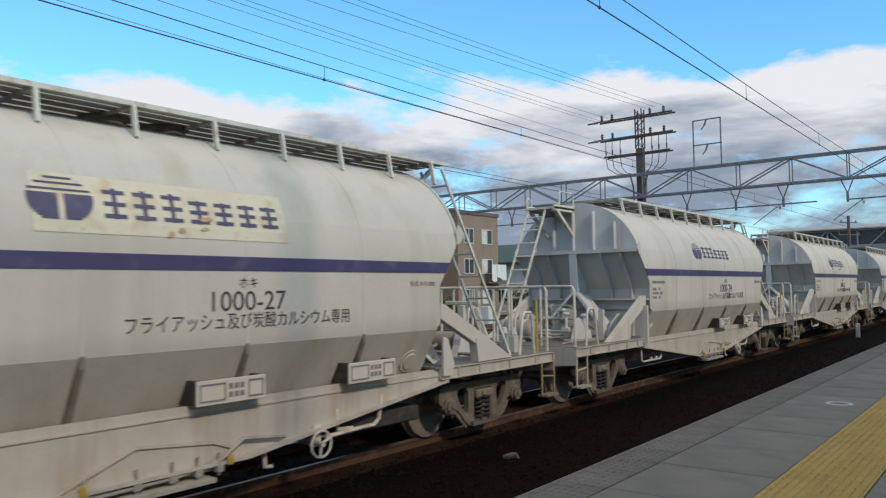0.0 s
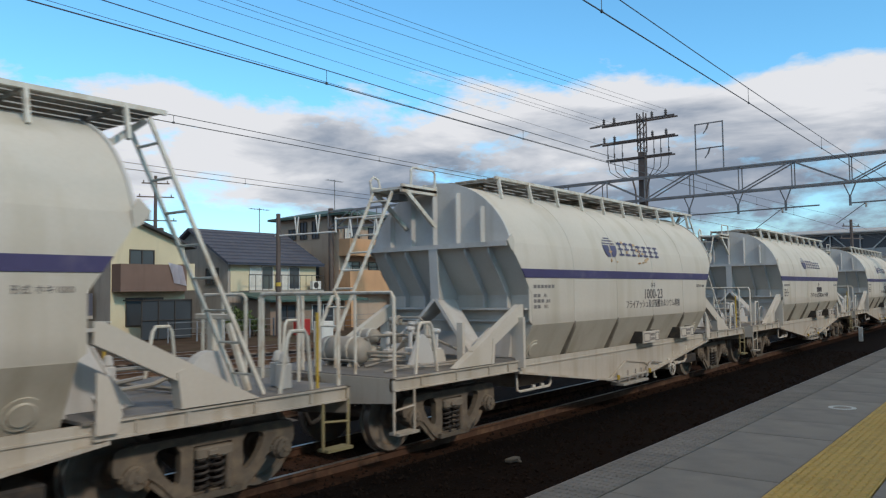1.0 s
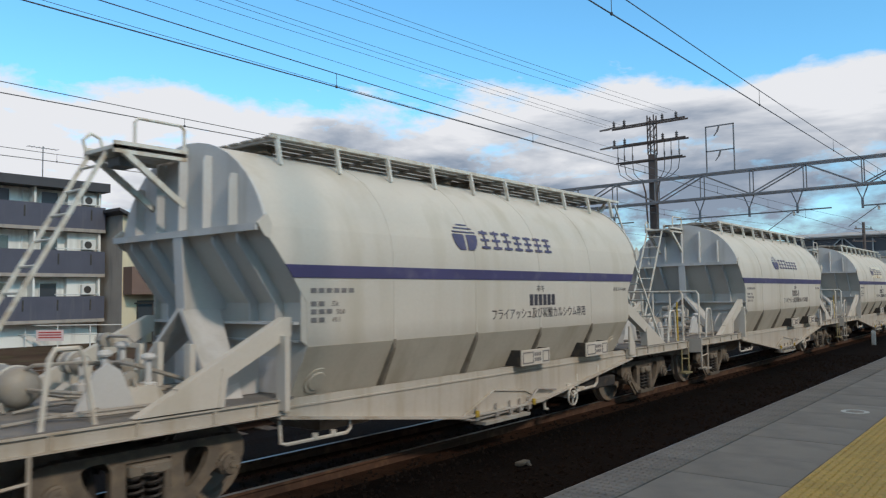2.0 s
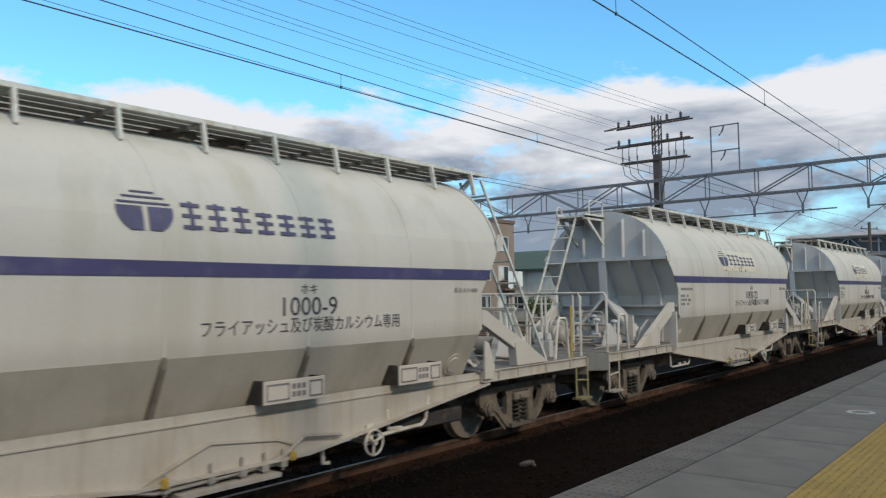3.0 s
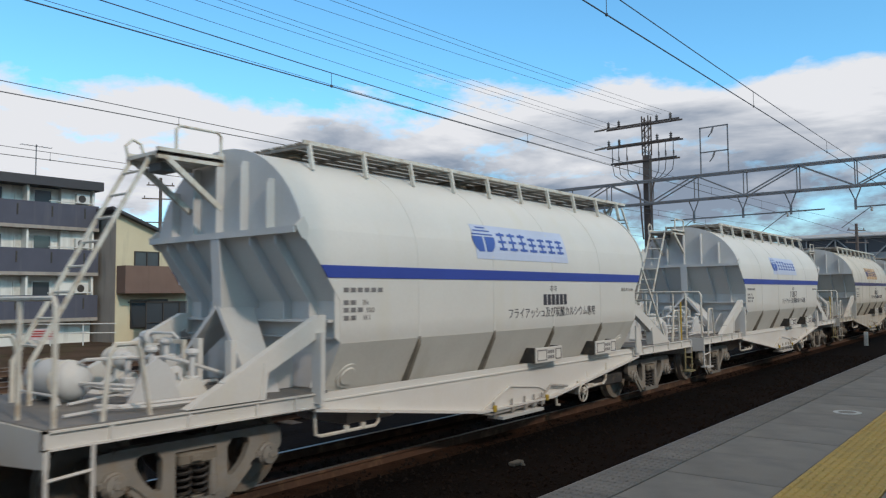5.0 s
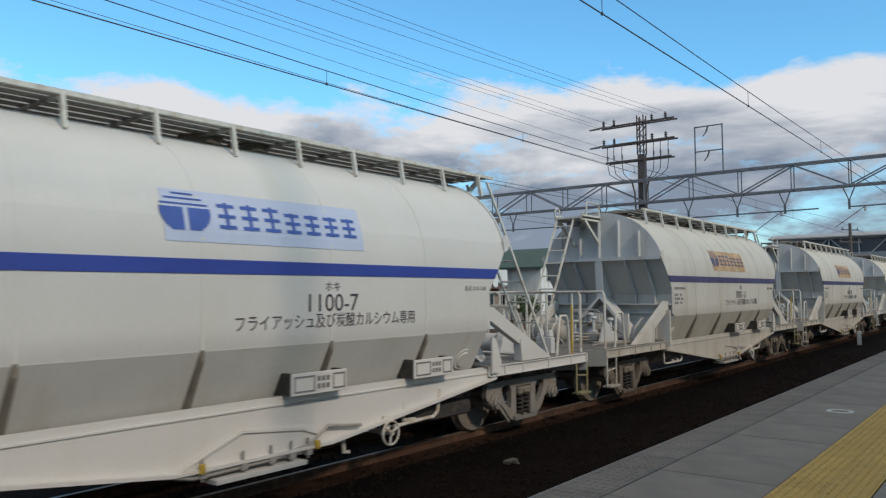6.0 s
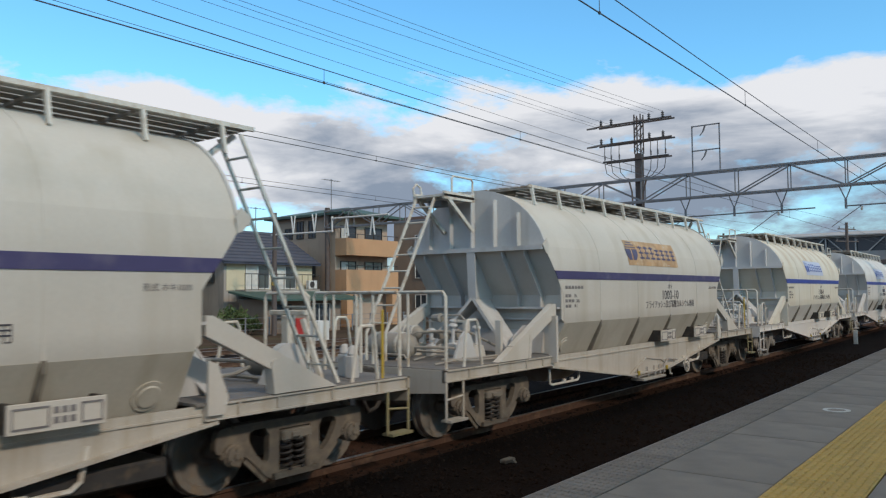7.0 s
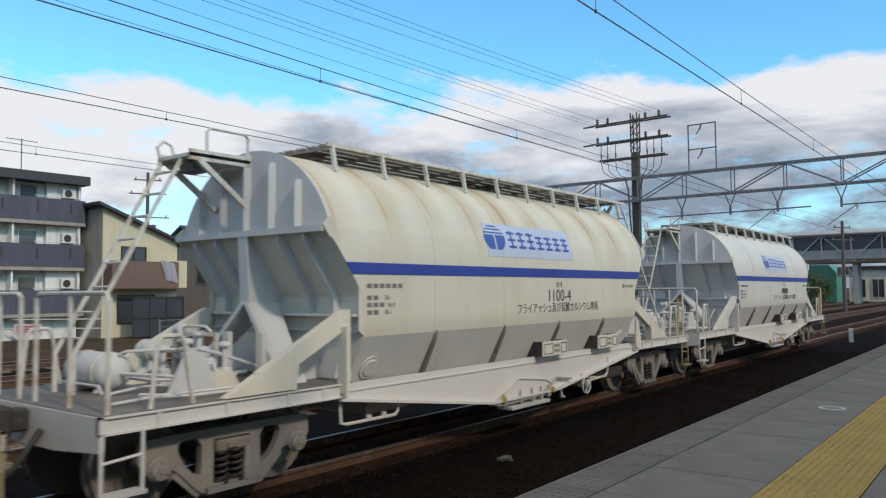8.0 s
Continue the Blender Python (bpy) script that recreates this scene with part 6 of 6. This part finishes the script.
def build_orange_house():
    h = tagged(empty("peach_house"), "three-storey tan and peach house with green roof and balconies", "house")
    X, Y0, Y1 = -42.0, 40.4, 46.3
    bm = mesh()
    box(bm, X - 7.2, X, Y0, Y1, -0.6, 8.0)
    part("wall", bm, "tan_wall", h)
    bm = mesh()
    v = [bm.verts.new(p) for p in ((X - 7.8, Y0 - 0.6, 7.95), (X + 1.3, Y0 - 0.6, 7.95), (X + 1.3, Y1 + 0.6, 7.95), (X - 7.8, Y1 + 0.6, 7.95),
                                   (X - 7.8, Y0 - 0.6, 8.12), (X + 1.3, Y0 - 0.6, 8.12), (X + 1.3, Y1 + 0.6, 8.12), (X - 7.8, Y1 + 0.6, 8.12), (X - 5.0, 43.3, 8.9), (X - 1.5, 43.3, 8.9))]
    for f in ((0, 1, 2, 3), (0, 4, 5, 1), (1, 5, 6, 2), (2, 6, 7, 3), (3, 7, 4, 0), (4, 8, 9, 5), (5, 9, 6), (6, 9, 8, 7), (7, 8, 4)):
        bm.faces.new([v[i] for i in f])
    part("roof", bm, "roof_green", h)
    for zb, zt in ((5.0, 6.15), (2.25, 3.75)):
        bm = mesh()
        box(bm, X, X + 1.2, Y0, Y1, zb - 0.15, zb)
        box(bm, X + 1.08, X + 1.2, Y0, Y1, zb, zt)
        box(bm, X, X + 1.08, Y0, Y0 + 0.12, zb, zt)
        box(bm, X, X + 1.08, Y1 - 0.12, Y1, zb, zt)
        part("balcony", bm, "peach_wall", h, "peach balcony parapet")
        bm = mesh()
        rod(bm, (X + 1.14, Y0, zt + 0.35), (X + 1.14, Y1, zt + 0.35), 0.03, 6)
        for y in np.arange(Y0 + 0.1, Y1, 1.15):
            rod(bm, (X + 1.14, y, zt), (X + 1.14, y, zt + 0.35), 0.02, 5)
        part("balcony_rail", bm, "bronze", h)
        window(h, X + 0.002, Y0 + 0.5, Y0 + 2.2, zb + 0.15, zb + 2.2, "bronze", True)
        window(h, X + 0.002, Y0 + 3.2, Y0 + 5.2, zb + 0.15, zb + 2.2, "bronze")
    bm = mesh()
    box(bm, X + 0.5, X + 1.18, Y0 + 0.1, Y0 + 0.7, -0.6, 2.09)
    part("pier", bm, "peach_wall", h)
    bm = mesh()
    box(bm, X + 0.5, X + 1.18, Y1 - 0.7, Y1 - 0.1, -0.6, 2.09)
    part("pier", bm, "peach_wall", h)
    for z in (6.3, 3.2):
        window(h, Y0 - 0.002, X - 3.0, X - 2.2, z, z + 1.4, "bronze", False, "y")
        window(h, Y0 - 0.002, X - 5.8, X - 4.9, z, z + 0.9, "bronze", False, "y")
    window(h, Y0 - 0.002, X - 4.4, X - 3.6, 6.3, 7.7, "bronze", False, "y")
    antenna((X - 3.5, 43.3, 8.8), 2.6)


def build_far_houses():
    # tan flat-roofed block, teal-roofed white house, then the rows towards the bridge
    h = tagged(empty("tan_block"), "tan four-storey flat-roofed block with paired windows", "building")
    X, Y0, Y1 = -38.0, 50.5, 56.5
    bm = mesh()
    box(bm, X - 7, X, Y0, Y1, -0.6, 8.3)
    part("wall", bm, "umber_wall", h)
    bm = mesh()
    box(bm, X - 7.1, X + 0.1, Y0 - 0.1, Y1 + 0.1, 8.3, 8.6)
    part("parapet", bm, "brown_wall", h)
    for z in (0.6, 3.2, 5.8):
        window(h, X + 0.002, Y0 + 0.8, Y0 + 2.2, z, z + 1.3, "trim")
        window(h, X + 0.002, Y0 + 3.4, Y0 + 5.0, z, z + 1.3, "trim", True)
        window(h, Y0 - 0.002, X - 4.5, X - 3.2, z, z + 1.2, "trim", False, "y")
    bm = mesh()
    box(bm, X, X + 0.9, Y0 + 3.2, Y1 - 0.1, 2.35, 2.5)
    part("balcony_floor", bm, "brown_wall", h)
    bm = mesh()
    for y in np.arange(Y0 + 3.2, Y1 - 0.1, 0.4):
        rod(bm, (X + 0.88, y, 2.5), (X + 0.88, y, 3.3), 0.03, 5)
    rod(bm, (X + 0.88, Y0 + 3.2, 3.3), (X + 0.88, Y1 - 0.1, 3.3), 0.04, 6)
    part("balcony_rail", bm, "bronze", h)
    for y, w, z in ((54.1, 0.7, 2.55), (54.9, 0.55, 2.9), (55.5, 0.8, 2.7)):
        bm = mesh()
        prism(bm, [(y, 4.0), (y + w, 4.0), (y + w * 1.05, z), (y + w * 0.5, z - 0.1), (y - w * 0.05, z + 0.06)], X + 0.94, X + 0.98)
        tagged(part("laundry", bm, "white_line"), "white laundry hung out on the tan block's balcony", "laundry", "washing on the balcony")
    random.seed(11)
    names = (("white_wall", "roof_green", "white house with dark green roof"), ("beige_wall", "roof_dark", "cream house with dark sheet roof"),
             ("grey_wall", "roof_blue", "grey house with blue-grey tiled roof"), ("tan_wall", "roof_dark", "tan house with dark roof"))
    y = 60.0
    k = 0
    while y < 175:
        wall, roof, label = names[k % 4]
        x = -37 - 7 * (k % 2) + y * 0.02
        w = random.uniform(6.5, 9.5)
        e = random.uniform(3.6, 5.0)
        g = gable("distant_house", label, x, 8, y, y + w, e, e + 1.7, wall, roof, "y" if k % 3 else "x")
        g["group"] = "houses along the line"
        for z in (0.6, 3.0):
            if z + 1.2 < e:
                window(g, x + 0.002, y + 1.0, y + 2.6, z, z + 1.2, "trim")
                window(g, x + 0.002, y + w - 3.0, y + w - 1.2, z, z + 1.2, "bronze", True)
                window(g, y - 0.002, x - 5, x - 3.5, z, z + 1.2, "trim", False, "y")
        y += w + random.uniform(1.2, 3.0)
        k += 1


def utility_pole(x, y, top, name="utility_pole"):
    p = tagged(empty(name, (x, y, -0.6)), "concrete utility pole with crossarms and transformers", "utility pole", "utility poles")
    bm = mesh()
    rod(bm, (0, 0, 0), (0, 0, top + 0.6), 0.19, 10, 0.12)
    part("shaft", bm, "mast", p, smooth=True)
    for z, w in ((top, 0.9), (top - 1.1, 1.2), (top - 3.0, 1.4), (top - 4.4, 0.9)):
        bm = mesh()
        bar(bm, (-w * 0.6, -w, z), (w * 0.6, w, z), 0.09, 0.09)
        arm = part("crossarm", bm, "mast", p)
        for q in (-0.85, 0.85):
            insulator("insulator", arm, (q * w * 0.6, q * w, z + 0.04), "insulator", 0.2, 0.06)
    for q in (-0.35, 0.35):
        bm = mesh()
        lathe(bm, [(0.02, top - 4.3), (0.22, top - 4.28), (0.22, top - 3.6), (0.02, top - 3.55)], (q * 0.7, q, 0), "z", 10)
        part("transformer", bm, "mast", p, smooth=True)


def build_bridge():
    b = tagged(empty("footbridge"), "grey steel truss footbridge over the tracks with a light roof", "bridge")
    Y, xl, xr = 112.0, -29.0, 14.0
    z0, z1 = 5.5, 9.75
    for y in (Y, Y + 4.0):
        bm = mesh()
        bar(bm, (xl, y, z0), (xr, y, z0), 0.3, 0.55)
        part("bottom_chord", bm, "mast", b)
        bm = mesh()
        bar(bm, (xl, y, 9.0), (xr, y, 9.0), 0.25, 0.35)
        part("top_chord", bm, "bridge", b)
        n = 12
        s = (xr - xl) / n
        for i in range(n):
            bm = mesh()
            a, c = xl + i * s, xl + (i + 1) * s
            bar(bm, (a, y, z0), (a, y, 9.0), 0.16, 0.16, (0, 1, 0))
            p, q = ((z0, 9.0) if i % 2 else (9.0, z0))
            bar(bm, (a, y, p), (c, y, q), 0.15, 0.15, (0, 1, 0))
            part("truss_panel", bm, "bridge", b)
    bm = mesh()
    box(bm, xl, xr, Y + 0.3, Y + 3.7, z0 + 0.1, z0 + 1.5)
    part("parapet", bm, "bridge", b)
    bm = mesh()
    box(bm, xl, xr, Y + 0.5, Y + 3.5, z0 + 1.5, 8.8)
    part("screen", bm, "glass", b)
    bm = mesh()
    prism(bm, [(Y - 0.6, 9.2), (Y + 2, 9.75), (Y + 4.6, 9.2), (Y + 4.6, 9.05), (Y - 0.6, 9.05)], xl - 0.5, xr + 0.5)
    part("roof", bm, "bridge", b)
    for x in (xl + 1, -18.0, -5.3, 7.0):
        bm = mesh()
        box(bm, x - 0.3, x + 0.3, Y + 0.5, Y + 3.5, -0.5, z0 - 0.2)
        part("pier", bm, "concrete", b)


def build_sheds():
    s = tagged(empty("white_depot"), "white trackside depot building with wide bays", "building")
    bm = mesh()
    box(bm, -21.0, 6.0, 126.0, 134.0, -0.2, 4.7)
    part("wall", bm, "white_wall", s)
    bm = mesh()
    box(bm, -21.4, 6.4, 125.6, 134.4, 4.7, 5.1)
    part("roof", bm, "roof_dark", s)
    for i in range(6):
        window(s, 125.998, -20.4 + i * 2.4, -18.8 + i * 2.4, 0.5, 3.2, "trim", i % 2 == 0, "y")
    g = tagged(empty("green_shed"), "teal green sheet-clad shed by the track", "shed")
    bm = mesh()
    prism(bm, [(-25.5, -0.6), (-21.8, -0.6), (-21.8, 4.2), (-22.8, 5.3), (-25.5, 5.3)], 121.0, 128.0, "y")
    part("wall", bm, "teal", g)


def build_fences():
    f = tagged(empty("white_fence"), "white pipe railing fence beside the yard", "fence")
    pts = [(-45.6, 16.8), (-44.1, 17.9), (-39.8, 21.2)]
    for (xa, ya), (xb, yb) in zip(pts, pts[1:]):
        n = max(2, int(math.hypot(xb - xa, yb - ya) / 1.7))
        for i in range(n):
            x, y = xa + (xb - xa) * i / n, ya + (yb - ya) * i / n
            bm = mesh()
            rod(bm, (x, y, -0.6), (x, y, 0.62), 0.035, 6)
            part("post", bm, "trim", f)
        for z in (0.6, 0.1):
            bm = mesh()
            rod(bm, (xa, ya, z), (xb, yb, z), 0.03, 6)
            part("rail", bm, "trim", f)
    # mesh fence posts further along
    w = tagged(empty("yard_fence"), "grey post and wire fence along the yard", "fence")
    for i in range(36):
        y = 23 + i * 1.8
        bm = mesh()
        rod(bm, (-37.2, y, -0.6), (-37.2, y, 0.55), 0.05, 6)
        part("post", bm, "gantry", w)
    for z in (-0.2, 0.15, 0.5):
        bm = mesh()
        rod(bm, (-37.2, 23, z), (-37.2, 86, z), 0.015, 5)
        part("wire", bm, "gantry", w)
    n = tagged(empty("notice_board"), "pale pink notice board on the railing", "sign")
    bm = mesh()
    bar(bm, (-43.55, 18.25, 0.05), (-42.35, 19.17, 0.05), 0.03, 0.60)
    part("board", bm, "pink", n)
    bm = mesh()
    for z in (0.22, 0.08, -0.06):
        bar(bm, (-43.42, 18.31, z), (-42.42, 19.08, z), 0.01, 0.06)
    part("writing_bars", bm, "red", n)


def shrub(x, y, r, hgt, name="shrub", label="dark green leafy shrub beside the yard", base=-0.58, trunk=0.25):
    random.seed(int(abs(x * 13 + y * 7)))
    s = tagged(empty(name, (x, y, base)), label, "shrub" if name == "shrub" else "tree")
    bm = mesh()
    for i in range(5):
        a = 2 * math.pi * i / 5 + random.random()
        rod(bm, (0, 0, 0), (r * 0.5 * math.cos(a), r * 0.5 * math.sin(a), hgt * 0.75), 0.05 * hgt * trunk * 4, 5, 0.012 * hgt)
    part("trunk", bm, "bark", s)
    bm = mesh()
    for i in range(900):
        u, v = random.random() * 2 * math.pi, random.uniform(-0.8, 1)
        k = (0.55 + 0.45 * random.random()) * (1 + 0.25 * math.sin(3 * u + 5 * v))
        p = Vector((r * k * math.cos(u) * math.sqrt(1 - v * v * 0.8), r * k * math.sin(u) * math.sqrt(1 - v * v * 0.8), hgt * (0.6 + 0.42 * v * k)))
        q = Euler((random.random() * 6, random.random() * 6, random.random() * 6)).to_matrix()
        d = 0.06 * r + 0.05
        vs = [bm.verts.new(p + q @ Vector(c) * d) for c in ((-1, -0.5, 0), (0, -0.6, 0.2), (1, 0, 0), (0, 0.6, 0.2))]
        bm.faces.new(vs)
    part("crown", bm, "leaf", s)


SCRAP = (-5.24, 7.99, -0.122)


def build_small():
    d = tagged(empty("wood_scrap", SCRAP), "pale splintered scrap of wood on the ballast", "debris")
    bm = mesh()
    box(bm, -0.05, 0.05, -0.11, 0.11, 0, 0.05, 0.012)
    prism(bm, [(-0.02, 0.0), (0.10, 0.0), (0.06, 0.04)], 0.02, 0.06, "y")
    part("chip", bm, "rib_dark", d)
    p = tagged(empty("marker_post", (-5.5, 33.0, BED - 0.02)), "short white concrete marker post by the rail", "marker post")
    bm = mesh()
    box(bm, -0.07, 0.07, -0.07, 0.07, 0, 0.62, 0.015)
    part("post", bm, "white_line", p)
    for x, y, h in ((-25.5, 30.0, 1.4), (-25.0, 36.0, 1.5), (-26.0, 24.0, 1.3)):
        b = tagged(empty("signal_cabinet", (x, y, -0.58)), "pale grey trackside equipment cabinet", "cabinet", "trackside cabinets")
        bm = mesh()
        box(bm, -0.3, 0.3, -0.35, 0.35, 0, h, 0.02)
        part("case", bm, "trim", b)
        bm = mesh()
        box(bm, 0.301, 0.32, -0.28, 0.28, 0.15, h - 0.12)
        part("door", bm, "trim", b)
    v = tagged(empty("red_box", (-36.2, 31.6, -0.58)), "red box standing by the grey house", "box")
    bm = mesh()
    box(bm, -0.35, 0.35, -0.4, 0.4, 0, 1.0, 0.03)
    part("case", bm, "red", v)
    for x, y, r, h in ((-38.6, 28.6, 0.9, 1.7), (-38.4, 29.6, 0.7, 1.2), (-37.0, 47.2, 1.0, 1.8), (-37.6, 48.6, 0.8, 1.5), (-36, 57.6, 1.3, 2.2)):
        shrub(x, y, r, h)
    for x, y, r, h in ((-22.6, 108.0, 1.6, 4.6), (-21.2, 109.0, 1.2, 3.8), (-26.0, 107.0, 1.9, 5.0)):
        shrub(x, y, r, h, "tree", "dark green rounded tree beside the line")


build_gantry()
build_yard_mast()
build_feeder_mast()
build_wires()
build_apartments()
build_cream_house()
build_blue_house()
build_orange_house()
build_far_houses()
utility_pole(-55.3, 33.0, 11.6)
utility_pole(-13.06, 76.0, 8.0)
utility_pole(-30.0, 95.0, 9.0)
build_bridge()
build_sheds()
build_fences()
build_small()


def motions():
    # the train runs past at a steady pace, and its wheels turn with it
    for i, wg in enumerate(fleet):
        rows = []
        for t in (0.0, 2.0, 4.0, 6.0, 8.0):
            rows.append((t, pose(LINE, START + PITCH * i - SPEED * t, 0)))
        walk(wg, rows)
    turn = math.degrees(SPEED / 0.43)
    steps = [k / FPS for k in range(int(8 * FPS) + 1)]
    for i, wg in enumerate(fleet):
        for w in wg.children_recursive:
            if w.name.startswith("wheelset"):
                y = w.location.y
                walk(w, [(t, pose(0, y, 0.43, turn * t)) for t in steps])


motions()
